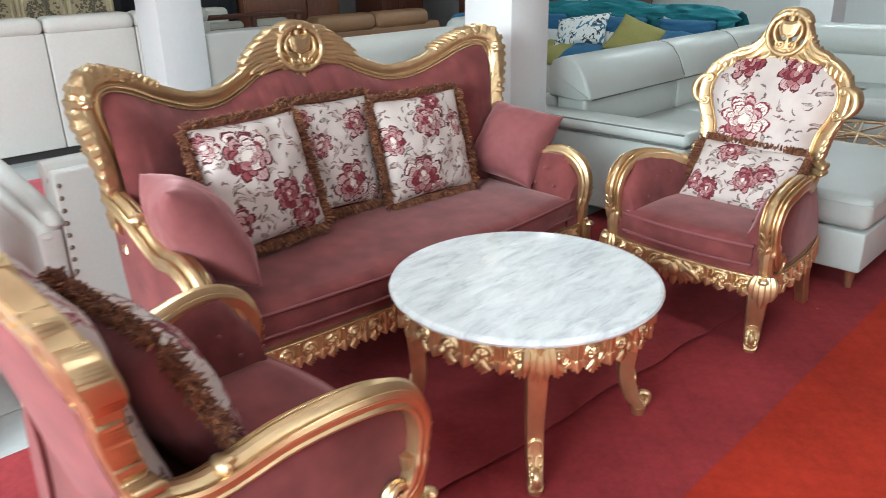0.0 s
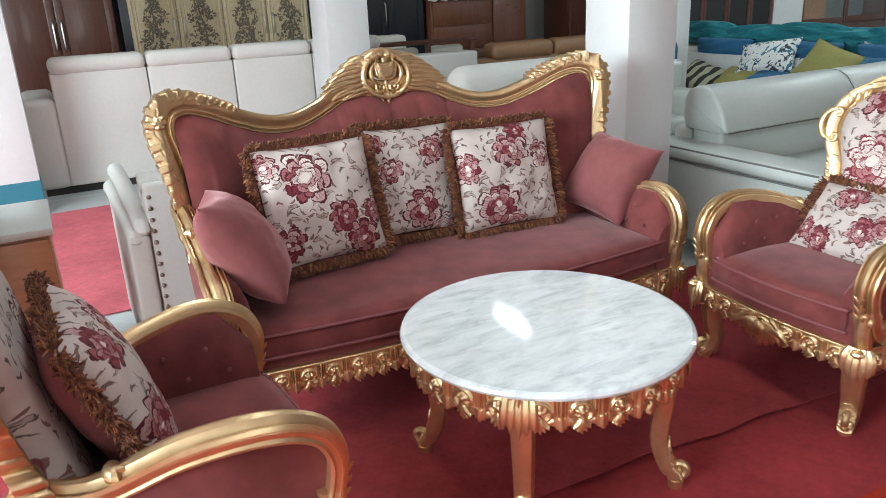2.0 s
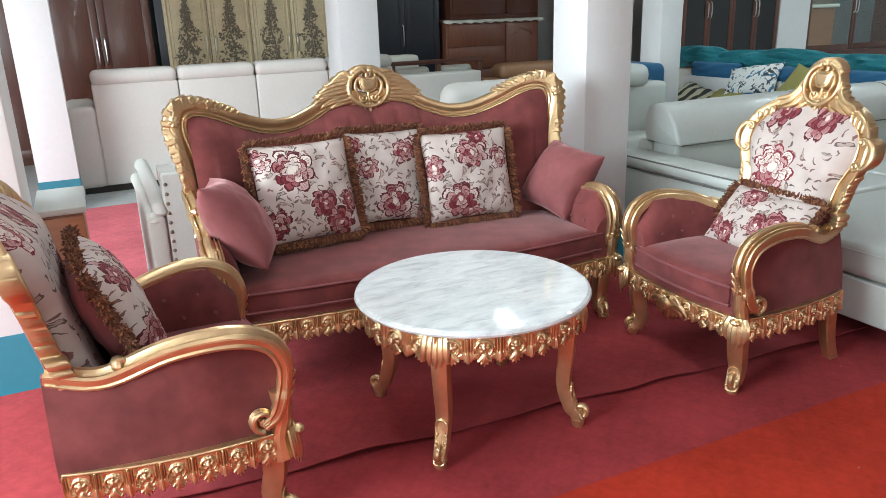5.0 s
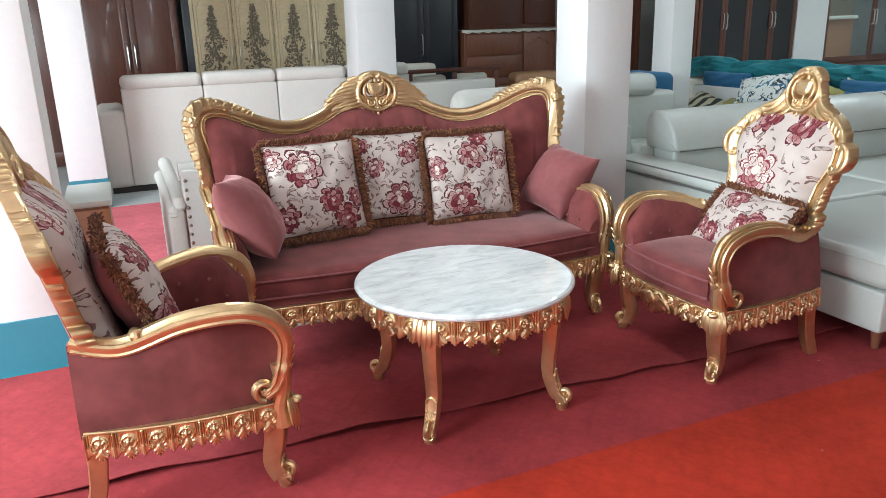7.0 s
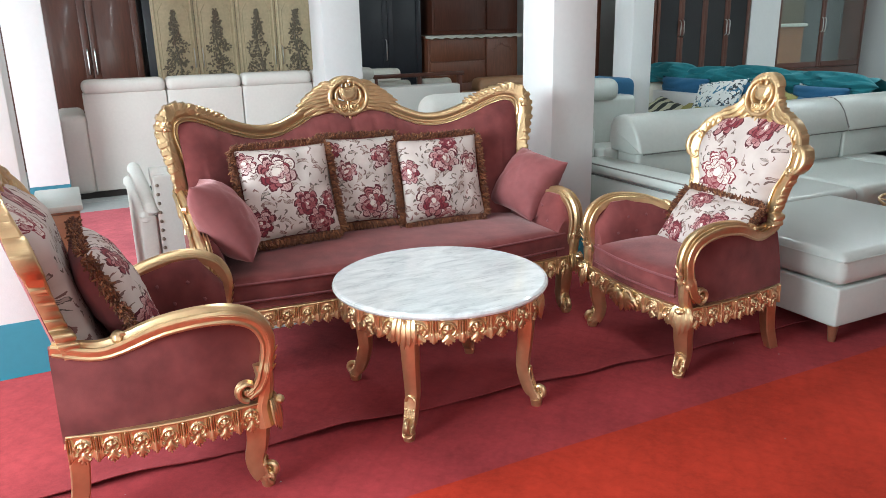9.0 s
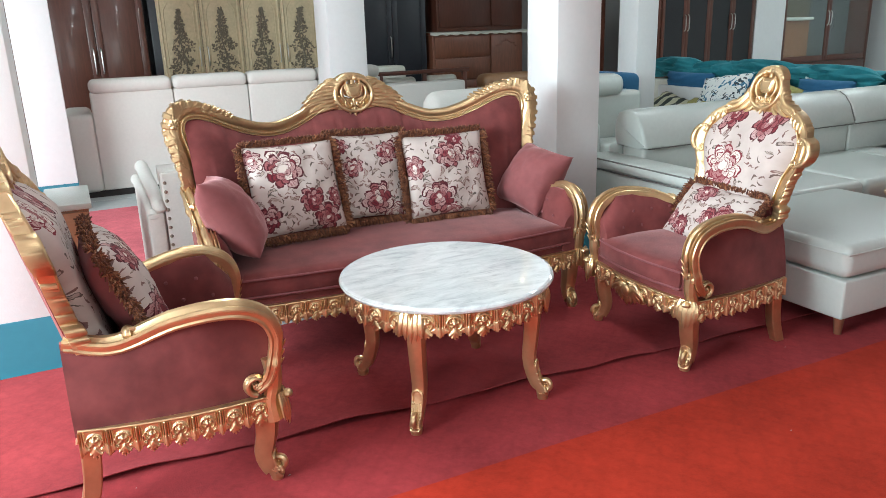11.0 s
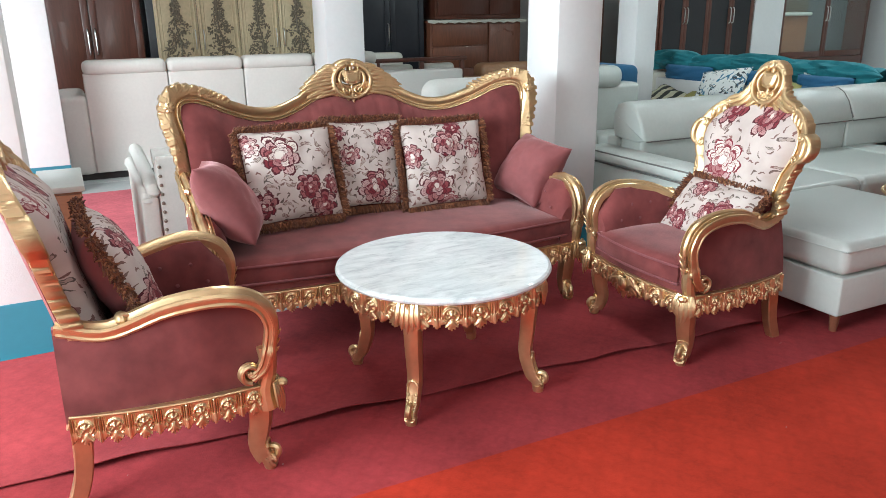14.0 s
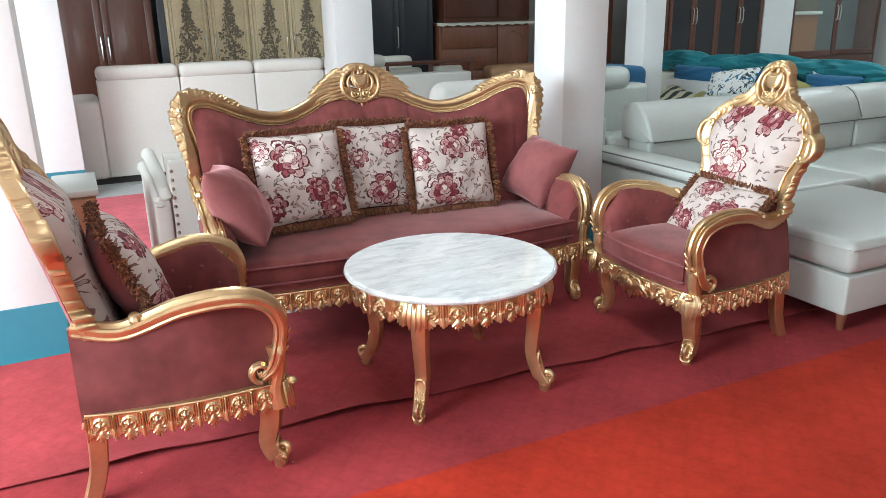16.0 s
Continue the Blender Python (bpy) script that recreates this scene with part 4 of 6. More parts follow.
def crest_carving(z, r, tips, low):
    """Strokes, fills and grooves of a crest round (0, z): a shield between two brackets in a pierced ring of radius r, a leafy hood, and fans of leaves to the tips, or long scrolls where there are none."""
    sh = [(-0.46, 0.46), (-0.22, 0.38), (0.22, 0.38), (0.46, 0.46), (0.48, 0.15), (0.38, -0.20), (0.17, -0.36), (-0.17, -0.36), (-0.38, -0.20), (-0.48, 0.15)]
    sh = [(p.x, p.z) for p in spline([(u, 0, v) for u, v in sh + sh[:1]], 40)][:-1]

    def shield(k):
        return [(u * r * k, z + 0.20 * r + (v - 0.05) * r * k) for u, v in sh]
    fills = [(shield(0.80), 0.017), (shield(0.74), 0.022), (shield(0.66), 0.0245), (shield(0.54), 0.0255)]
    strokes = [(arc2(0, z, 0.90 * r, -250, 70, 40), 0.105 * r, 0.010, 1.2), (shield(0.84) + shield(0.84)[:1], 0.045 * r, 0.016, 1.0),
               ([(0, z + 0.40 * r), (0, z + 0.90 * r)], 0.11 * r, 0.006, 0.5), ([(0, z - 0.05 * r), (0, z - 0.80 * r)], 0.07 * r, 0.006, 0.5)]
    half = []
    arc = arc2(0.03 * r, z + 0.10 * r, 0.58 * r, -64, 58, 16)
    half.append((arc, swell(16, 0.085 * r, 0.45), 0.013, 1.1))
    half.append(([arc[-1], (0.34 * r, z + 0.74 * r), (0.42 * r, z + 0.86 * r)], [0.045 * r, 0.06 * r, 0.07 * r], 0.010, 1.0))
    pts, rs = spiral2(0.25 * r, z - 0.47 * r, 0.21 * r, 0.062 * r, 30, 1.35, -1)
    half.append((pts, rs, 0.010, 1.2))
    half.append(([(0.36 * r, z - 0.62 * r), (0.46 * r, z - 0.80 * r)], 0.09 * r, 0.006, 0.8))
    half.append((*leaf2((0.08 * r, z - 0.72 * r), (0.24 * r, z - 1.10 * r), 0.075 * r, 0.15), 0.010, 0.9))
    # hood of leaves over the ring
    for k in range(4):
        a = radians(80 - 24 * k)
        b = (0.60 * r * math.cos(a) * 0.9, z + 0.82 * r - 0.05 * r * k)
        half.append((*leaf2(b, (b[0] + 0.30 * r * math.cos(a - 0.35), b[1] + 0.15 * r * math.sin(a) - 0.02 * r * k), 0.12 * r, -0.15), 0.012, 0.9))
    half.append((arc2(0, z + 0.06 * r, 0.96 * r, 90, 28, 10), swell(10, 0.12 * r, 0.75), 0.006, 1.0))
    half.append((arc2(0, z + 0.26 * r, 0.66 * r, 90, 30, 8), swell(8, 0.085 * r, 0.5), 0.012, 1.0))
    cuts_h = []
    if tips:
        # two rows of leaves sweeping down to the frame
        n = len(tips)
        for k, tip in enumerate(tips):
            f = k / (n - 1)
            a = radians(46 - 84 * f)
            b = (0.90 * r * math.cos(a), z + 0.90 * r * math.sin(a))
            t = (tip[0], z + tip[1])
            pts, rs = leaf2(b, t, 0.0185, 0.07)
            half.append((pts, rs, 0.002, 0.62))
            cuts_h.append((pts[1:-1], 0.0020, 0.0035))
            if k < n - 1:
                m = ((b[0] + t[0]) / 2 + 0.004, (b[1] + t[1]) / 2 + 0.008)
                half.append((*leaf2(b, m, 0.0125, -0.10), 0.008, 0.7))
        edge = [(t[0] * 0.95, z + t[1] - 0.004) for t in tips]
    else:
        # long scrolls that slide from the ring down to the shoulders
        for k, (line, rad, base) in enumerate((
                ([(0.92, 0.30), (1.02, -0.05), (1.16, -0.38), (1.50, -0.66), (1.96, -0.80), (2.20, -0.98)], 0.0125, 0.008),
                ([(0.96, -0.12), (1.06, -0.42), (1.32, -0.76), (1.72, -0.98), (2.08, -1.12)], 0.0120, 0.006),
                ([(0.84, -0.50), (0.98, -0.78), (1.28, -1.04), (1.66, -1.18)], 0.0115, 0.005),
                ([(0.60, -0.84), (0.80, -1.06), (1.15, -1.22)], 0.0095, 0.005))):
            run = [(p.x * r, z + p.z * r) for p in spline([(u, 0, v) for u, v in line], 18)]
            half.append((run, swell(len(run), rad, 0.35), base, 0.9))
            cuts_h.append((run[2:-2], 0.0018, 0.0030))
        for u, v in ((1.10, -0.02), (1.22, -0.24), (1.48, -0.48), (1.80, -0.64), (2.08, -0.82)):
            half.append((*leaf2((u * r - 0.012, z + v * r - 0.014), (u * r + 0.007, z + v * r + 0.000), 0.0085, -0.2), 0.006, 0.8))
        edge = [(u * r, z + v * r) for u, v in ((1.02, -0.02), (1.16, -0.32), (1.50, -0.60), (1.96, -0.76), (2.18, -0.98))]
    fan = [(0.93 * r * math.cos(radians(a)), z + 0.93 * r * math.sin(radians(a))) for a in range(-80, 50, 10)] + edge + low
    fills += [(fan, 0.002), ([(-x, q) for x, q in fan], 0.002)]
    strokes += half + mirror2(half) + [(*leaf2((0, z - 0.74 * r), (0, z - 1.26 * r), 0.085 * r), 0.012, 0.9)]
    return strokes, fills, cuts_h + mirror2(cuts_h)


def edge_strokes(path, first, last, count, width, lobe, leaves, ribs=False):
    """Carving along the outer side of a back's upright: a plate, overlapping leaves on it and a stepped outer rim; path goes up the right side."""
    strokes, cuts_e, fills = [], [], []
    pts = [(p.x, p.z) for p in path[first:last + 1]]

    def at(f):
        i = min(f * (len(pts) - 1), len(pts) - 1.001)
        k = int(i)
        a, b = pts[k], pts[k + 1]
        t = Vector((b[0] - a[0], b[1] - a[1])).normalized()
        return Vector((a[0] + (b[0] - a[0]) * (i - k), a[1] + (b[1] - a[1]) * (i - k))), t, Vector((t.y, -t.x)), min(1.0, 0.30 + 2.2 * (1 - f))
    run = [at(k / 40) for k in range(41)]
    strokes.append(([tuple(p + o * width * 0.5 * q) for p, t, o, q in run], [width * 0.5 * q for p, t, o, q in run], 0.003, 0.25))
    for k in range(count):
        big = (1.0, 0.55, 0.8, 0.45, 0.9)[k % 5]
        if ribs:
            p, t, o, q = at((k + 0.5) / count)
            wide = t * (0.46 * (0.75 + 0.25 * big) * math.hypot(pts[-1][0] - pts[0][0], pts[-1][1] - pts[0][1]) / count)
            near, far = o * (width * 0.4 * q), o * (width * q + lobe * (0.20 + 0.30 * big))
            fills.append(([tuple(p + near - wide), tuple(p + far - wide), tuple(p + far + wide), tuple(p + near + wide)], 0.009 + 0.005 * big))
            continue
        ends = []
        for f, out in ((k + 0.12, 0.70), (k + 0.80, 0.92)):
            p, t, o, q = at(f / count)
            ends.append(tuple(p + o * (width * out * q + lobe * 0.25 * big)))
        strokes.append((ends, [lobe * (0.7 + 0.3 * big), lobe * (0.85 + 0.3 * big)], 0.003, 0.35))
    for k in range(leaves):
        p, t, o, q = at((k + 0.3) / leaves)
        reach = 0.50 if ribs else 0.85
        pts_l, rs = leaf2(tuple(p + o * width * 0.15 * q - t * 0.012), tuple(p + o * width * reach * q + t * 0.046), (0.0075 if ribs else 0.0100) * (0.7 + 0.3 * q), -0.18)
        strokes.append((pts_l, rs, 0.007, 0.75))
        cuts_e.append((pts_l[1:-1], 0.0016, 0.003))
    return strokes, cuts_e, fills


def leg_cap(bm, c, out, z, h):
    """A spray of five acanthus leaves spilling over the head of a leg."""
    out = out.normalized()
    sd = Vector((-out.y, out.x, 0))
    c = Vector((*c, 0))
    for q in (-2, 2, -1, 1, 0):
        leaf(bm, c + out * (0.026 - 0.004 * abs(q)) + sd * (0.013 * q) + Vector((0, 0, z)), c + out * (0.038 - 0.005 * abs(q)) + sd * (0.017 * q) + Vector((0, 0, z - h + 0.016 * abs(q))), 0.0165, out, bow=0.10 * q / 2, lift=0.05, n=6)
    blob(bm, c + out * 0.040 + Vector((0, 0, z - 0.012)), (0.022, 0.018, 0.014))


def arm(parent, s, wx, back_y, back_z, front_y, top_z, low_z, bulge=0.035, sag=0.02, splay=0.095):
    """One upholstered arm with its gilt rail; s is the side, wx its half width outside."""
    x = s * (wx - 0.025)
    fx = s * (wx - 0.005)
    d = front_y - back_y
    ctrl = [(x - s * splay, back_y, back_z), (x - s * splay * 0.66, back_y + 0.22 * d, back_z - sag), (x - s * splay * 0.15, back_y + 0.5 * d, top_z - 0.012), (fx, back_y + 0.76 * d, top_z + 0.006), (fx, back_y + 0.93 * d, top_z - 0.03),
            (fx, back_y + 1.0 * d, top_z - 0.105), (fx, back_y + 0.985 * d, top_z - 0.19), (fx, back_y + 0.945 * d, low_z + 0.030), (fx, back_y + 0.875 * d, low_z - 0.004)]
    pts = spline(ctrl, 44)
    bm = bmesh.new()
    sc = [(0.92 + 0.12 * math.sin(math.pi * min(1, k / 30)) if k < 34 else 1.04 - 0.24 * (k - 34) / 10) for k in range(45)]
    # the moulded face looks up and, past the bend, forwards
    rings_n = []
    prof = RAIL
    rows = []
    for i, p in enumerate(pts):
        t = (pts[min(i + 1, 44)] - pts[max(i - 1, 0)]).normalized()
        side = Vector((1, 0, 0))
        side = (side - t * side.dot(t)).normalized()
        nrm = side.cross(t)
        if nrm.z < 0 and i < 20:
            nrm.negate()
        if i >= 20 and nrm.dot(rings_n[-1]) < 0:
            nrm.negate()
        rings_n.append(nrm)
        rows.append([bm.verts.new(p + side * (a * sc[i] * 1.05) + nrm * (b * sc[i] * 1.15)) for a, b in prof])
    m = len(prof)
    for i in range(44):
        for j in range(m):
            bm.faces.new((rows[i][j], rows[i][(j + 1) % m], rows[i + 1][(j + 1) % m], rows[i + 1][j]))
    bm.faces.new(rows[0]), bm.faces.new(rows[-1][::-1])
    # mouldings along the outer face of the rail, running into the end scroll
    for off, rad in ((-0.002, 0.0075), (-0.022, 0.0085)):
        tube(bm, [p + Vector((s * 0.031 * q, 0, 0)) + nn * (off * q) for p, nn, q in zip(pts, rings_n, sc)], [rad * q for q in sc], 6)
    e = pts[-1]
    for dx, rad in ((0.010, 0.0130), (0.025, 0.0105)):
        volute(bm, e + Vector((s * dx, 0.004, 0.026)), (0, -1, 0), (0, 0, 1), 0.034, rad, 1.30, -math.pi / 2, hand=-1, seg=8, n=26)
    # knob and leaf where the rail leaves the back
    kp = pts[7]
    blob(bm, kp + Vector((s * 0.004, 0, 0.018)), (0.032, 0.021, 0.021), u=10, v=8)
    volute(bm, kp + Vector((s * 0.018, -0.012, 0.014)), (0, 1, 0), (0, 0, 1), 0.020, 0.009, 1.2, 0.0)
    for dy in (-0.035, -0.055):
        leaf(bm, kp + Vector((0, -0.01, 0.018)), kp + Vector((s * 0.02 * math.sin(dy * 60), dy, 0.015)), 0.010, (0, 0, 1), n=4)
    # carved leaf down the front post
    fp = [p for p in pts[27:42]]
    for k in range(2, 5):
        p = fp[2 * k] + rings_n[27 + 2 * k] * 0.020
        for sd in (1, -1):
            t = (fp[min(2 * k + 2, 14)] - fp[2 * k]).normalized()
            leaf(bm, p, p + t * -0.034 + Vector((sd * 0.020, 0, 0)) + rings_n[27 + 2 * k] * 0.004, 0.0062, rings_n[27 + 2 * k], n=5, seg=5)
    # bead cluster and post down to the apron
    fy = back_y + 0.965 * d
    blob(bm, (fx, fy - 0.012, low_z + 0.085), (0.026, 0.022, 0.022))
    for sd in (1, -1):
        blob(bm, (fx + sd * 0.022, fy - 0.008, low_z + 0.068), (0.016, 0.016, 0.018))
    pp = spline([(fx, fy, low_z + 0.10), (fx, fy - 0.004, low_z + 0.02), (fx, fy + 0.012, low_z - 0.05), (fx, fy + 0.006, low_z - 0.12)], 10)
    tube(bm, pp, [0.032 - 0.006 * math.sin(math.pi * k / 10) for k in range(11)], 10)
    leg_cap(bm, (fx, fy - 0.002), Vector((s * 0.35, -1, 0)), low_z - 0.022, 0.125)
    part("arm_rail", bm, GOLD, parent, sharp=26)
    # upholstered panel below the rail
    bm = bmesh.new()
    n = 14
    cols = []
    for k in range(n + 1):
        y = back_y + 0.015 + (d + 0.005) * k / n
        zs = [p.z for p in pts[:32] if abs(p.y - y) < abs(d) / 12]
        zt = (max(zs) if zs else top_z - 0.1) - 0.008
        if k >= n - 1:
            zt = min(zt, top_z - 0.06 - 0.05 * (k - n + 1))
        taper = splay * 0.95 * max(0.0, 1 - k / (0.66 * n)) ** 1.15
        for side_x, sg in ((wx, 1), (wx - 0.075, -1)):
            cols.append([])
            for j in range(9):
                v = j / 8
                puffed = bulge * math.sin(math.pi * v) ** 0.6 * 0.5 + bulge * 0.5 * math.sin(math.pi * k / n)
                cols[-1].append(bm.verts.new((s * (side_x + (0.050 * v ** 5 if sg < 0 else 0.0) - 0.022 - taper * (0.38 + 0.62 * v) + sg * puffed * (0.6 if sg > 0 else 0.5)), y, low_z - 0.055 + (zt - low_z + 0.055) * v)))
    for k in range(n):
        o0, i0, o1, i1 = cols[2 * k], cols[2 * k + 1], cols[2 * k + 2], cols[2 * k + 3]
        for j in range(8):
            bm.faces.new((o0[j], o1[j], o1[j + 1], o0[j + 1]))
            bm.faces.new((i0[j], i0[j + 1], i1[j + 1], i1[j]))
        bm.faces.new((o0[8], o1[8], i1[8], i0[8]))
        bm.faces.new((o0[0], i0[0], i1[0], o1[0]))
    for o, i in ((cols[0], cols[1]), (cols[-2], cols[-1])):
        for j in range(8):
            bm.faces.new((o[j], o[j + 1], i[j + 1], i[j]))
    panel = part("arm_panel", bm, ROSE, parent, "padded dusty rose velvet arm panel")
    # covered buttons on the inner face
    for q in range(3):
        for r in range(2):
            bm = bmesh.new()
            blob(bm, (s * (wx - 0.1165), back_y + d * (0.38 + 0.18 * q + 0.09 * r), low_z + 0.22 - 0.075 * r), (0.0035, 0.0075, 0.0075))
            part("button", bm, PIPING, panel)


def seat_cushion(parent, hw, y0, y1, z0, z1, bow=0.0):
    """The seat: a padded box with a crowned top, piped edges and a slim rail below."""
    n, m = 26, 14
    bm = bmesh.new()

    def shape(u, v):
        x = hw * u
        y = y0 + (y1 - y0) * v - bow * (1 - u * u) * (1 - v)
        return x, y
    levels = [(0.965, z0), (1.0, z0 + 0.02), (1.012, (z0 + z1) / 2), (1.0, z1 - 0.022), (0.985, z1 - 0.004)]
    loop = [(u, 0.0) for u in [-1 + 2 * k / n for k in range(n)]] + [(1.0, v) for v in [k / m for k in range(m)]] + [(1 - 2 * k / n, 1.0) for k in range(n)] + [(-1.0, 1 - k / m) for k in range(m)]
    cy = (y0 + y1) / 2
    rows = []
    for k, zz in levels:
        row = []
        for u, v in loop:
            x, y = shape(u, v)
            row.append(bm.verts.new((x - (1 - k) * 0.3 * u, cy + (y - cy) * (1 - (1 - k) * 0.6), zz)))
        rows.append(row)
    ln = len(loop)
    for a, b in zip(rows, rows[1:]):
        for i in range(ln):
            bm.faces.new((a[i], a[(i + 1) % ln], b[(i + 1) % ln], b[i]))
    grid = {}
    for i in range(n + 1):
        for j in range(m + 1):
            if i in (0, n) or j in (0, m):
                if j == 0 and i < n:
                    idx = i
                elif i == n and j < m:
                    idx = n + j
                elif j == m and i > 0:
                    idx = n + m + (n - i)
                else:
                    idx = 2 * n + m + (m - j)
                grid[i, j] = rows[-1][idx % ln]
            else:
                u, v = -1 + 2 * i / n, j / m
                x, y = shape(u * 0.99, 0.01 + 0.98 * v)
                crown = 0.022 * (1 - u ** 6) * math.sin(math.pi * min(1, v * 1.0)) ** 0.5
                grid[i, j] = bm.verts.new((x, y, z1 + crown + 0.003 * noise.noise(Vector((x * 6, y * 6, hw)))))
    for i in range(n):
        for j in range(m):
            bm.faces.new((grid[i, j], grid[i + 1, j], grid[i + 1, j + 1], grid[i, j + 1]))
    bm.faces.new(rows[0][::-1])
    cushion = part("seat", bm, ROSE, parent, "dusty rose velvet seat cushion with piped edges", sharp=70)
    for zz, grow in ((z1 - 0.012, 0.004), (z0 + 0.012, 0.002)):
        bm = bmesh.new()
        pts = []
        for u, v in loop:
            x, y = shape(u, v)
            pts.append((x + grow * u, y - grow if v < 0.02 else y, zz))
        sweep(bm, pts, ring(6, 0.0055, 0.0055), None, closed=True)
        part("piping", bm, PIPING, cushion)
    bm = bmesh.new()
    k = [(hw * (-1 + 2 * i / n), y0 + 0.012 - bow * (1 - (-1 + 2 * i / n) ** 2)) for i in range(n + 1)] + [(hw, y1), (-hw, y1)]
    slab(bm, k, "z", z0 - 0.055, z0 + 0.004, 0.006)
    part("seat_rail", bm, ROSE, parent)


def armchair():
    ob = thing("armchair", Matrix(), "carved gilt armchair with dusty rose velvet and floral back", "armchair", "gilt armchairs")
    hw = 0.345
    RK = 0.26

    def onto(co):
        return Vector((co.x, 0.250 - 0.42 * min(co.x * co.x, 0.1) + co.y + (co.z - 0.6) * RK, co.z))
    # back frame: a moulding round the padded panel
    half = [(0.232, 0.560), (0.228, 0.66), (0.238, 0.75), (0.270, 0.82), (0.288, 0.885), (0.274, 0.955), (0.226, 1.006), (0.15, 1.036), (0.07, 1.050), (0.0, 1.052)]
    right = spline([(x, 0, z) for x, z in half], 40)
    left = [Vector((-p.x, 0, p.z)) for p in right]
    bm = bmesh.new()
    path = left + right[::-1][1:]
    sweep(bm, path, [(a * 1.22, b * 1.25) for a, b in FRAME], (0, -1, 0))
    warp(bm, onto)
    part("back_frame", bm, GOLD, ob, sharp=26)
    strokes, fills, grooves = crest_carving(1.140, 0.094, (), [(0.12, 1.040)])
    bm = carve(strokes, -0.24, 0.24, 1.015, 1.262, 0.003, 0.028, fills, grooves)
    warp(bm, lambda co: onto(co + Vector((0, -0.012, 0))))
    part("crest", bm, GOLD, ob, "carved gilt crest with shield and scrolls", sharp=80)
    scroll = arc2(0.290, 0.893, 0.058, -82, 100, 20)
    scroll = [(0.292 + (x - 0.290) * 0.95, z) for x, z in scroll]
    ear = [(scroll, swell(20, 0.016, 0.55), 0.010, 0.9)]
    for cx, cz, a0, hand in ((0.288, 0.936, 20, 1), (0.284, 0.846, -20, -1)):
        ear.append((*spiral2(cx, cz, 0.021, 0.0075, a0, 1.2, hand), 0.014, 1.0))
    for k in range(5):
        ear.append((*leaf2((0.250 - 0.002 * k, 0.770 - 0.026 * k), (0.290 - 0.004 * k, 0.812 - 0.030 * k), 0.0105, -0.2), 0.010, 0.8))
    for k in range(5):
        ear.append((*leaf2((0.262 - 0.024 * k, 0.975 + 0.010 * k), (0.276 - 0.026 * k, 1.012 + 0.012 * k), 0.0125, 0.2), 0.010, 0.8))
    ear.append(([(0.252, 0.645), (0.285, 0.640)], 0.015, 0.012, 0.8))
    ear.append(([(0.252, 0.618), (0.288, 0.612)], 0.012, 0.012, 0.8))
    rim, grooves, steps = edge_strokes(right, 3, 31, 8, 0.030, 0.0125, 5)
    for s in (1, -1):
        one = ear + rim
        bm = carve(one if s > 0 else mirror2(one), min(s * 0.19, s * 0.37), max(s * 0.19, s * 0.37), 0.59, 1.065, 0.003, 0.036, (), grooves if s > 0 else mirror2(grooves))
        warp(bm, lambda co: onto(co + Vector((0, -0.004, 0))))
        part("edge_carving", bm, GOLD, ob, "carved gilt edge with scrolls and stepped rim", sharp=80)
    # padded panel, front and plain back
    inner = [(p.x - 0.020, p.z) for p in right]
    zs = [0.44 + (1.040 - 0.44) * k / 22 for k in range(23)]

    def wide(z):
        cand = [q for q in inner if abs(q[1] - z) < 0.03]
        if z < 0.60:
            return 0.225
        return max(0.02, min(cand, key=lambda q: abs(q[1] - z))[0]) if cand else 0.02
    bm = bmesh.new()
    uvl = bm.loops.layers.uv.verify()
    rows = []
    for z in zs:
        w = wide(z)
        rows.append([bm.verts.new((w * u, -0.008 - 0.090 * (1 - u ** 4) ** 0.5 * min(1.0, (1.050 - z) * 9), z)) for u in [-1 + 2 * k / 14 for k in range(15)]])
    for a, b in zip(rows, rows[1:]):
        for k in range(14):
            f = bm.faces.new((a[k], a[k + 1], b[k + 1], b[k]))
            for lp in f.loops:
                lp[uvl].uv = (lp.vert.co.x + 0.30, lp.vert.co.z - 0.50)
    warp(bm, onto)
    part("backrest", bm, FLORAL_BACK, ob, "cream floral jacquard backrest with crimson peonies", sharp=80)
    bm = bmesh.new()
    rows = []
    for z in zs:
        w = wide(z) + 0.03
        rows.append([bm.verts.new((w * u, 0.034 - 0.02 * (z - 0.6) + 0.008 * (1 - u * u), z)) for u in [-1 + 2 * k / 8 for k in range(9)]])
    for a, b in zip(rows, rows[1:]):
        for k in range(8):
            bm.faces.new((a[k], b[k], b[k + 1], a[k + 1]))
    edge = [r[0] for r in rows] + [r[-1] for r in rows[::-1]]
    r = bmesh.ops.extrude_edge_only(bm, edges=[e for e in bm.edges if e.is_boundary])
    for v in r["geom"]:
        if isinstance(v, bmesh.types.BMVert):
            v.co.y -= 0.020
    warp(bm, onto)
    part("back_panel", bm, ROSE, ob, "plain rose velvet outside back")
    # lower outside back
    bm = bmesh.new()
    box(bm, -0.250, 0.250, 0.205, 0.268, 0.29, 0.645, 0.025, 3)
    part("lower_back", bm, ROSE, ob)
    for s in (1, -1):
        arm(ob, s, hw, 0.266, 0.600, -0.335, 0.650, 0.362, sag=0.022)
        bm = bmesh.new()
        cabriole(bm, (s * 0.305, -0.270), (s * 0.318, -0.300), 0.29, 0.043, 0.025)
        part("front_leg", bm, GOLD, ob)
        bm = bmesh.new()
        sabre_leg(bm, s * 0.262, 0.245, 0.34, 0.055, 0.0)
        part("back_leg", bm, GOLD, ob)
        ends = [(s * 0.285, 0.27), (s * hw, -0.30)]
        ln, pl = line_place(*(ends if s < 0 else ends[::-1]), 0.030)
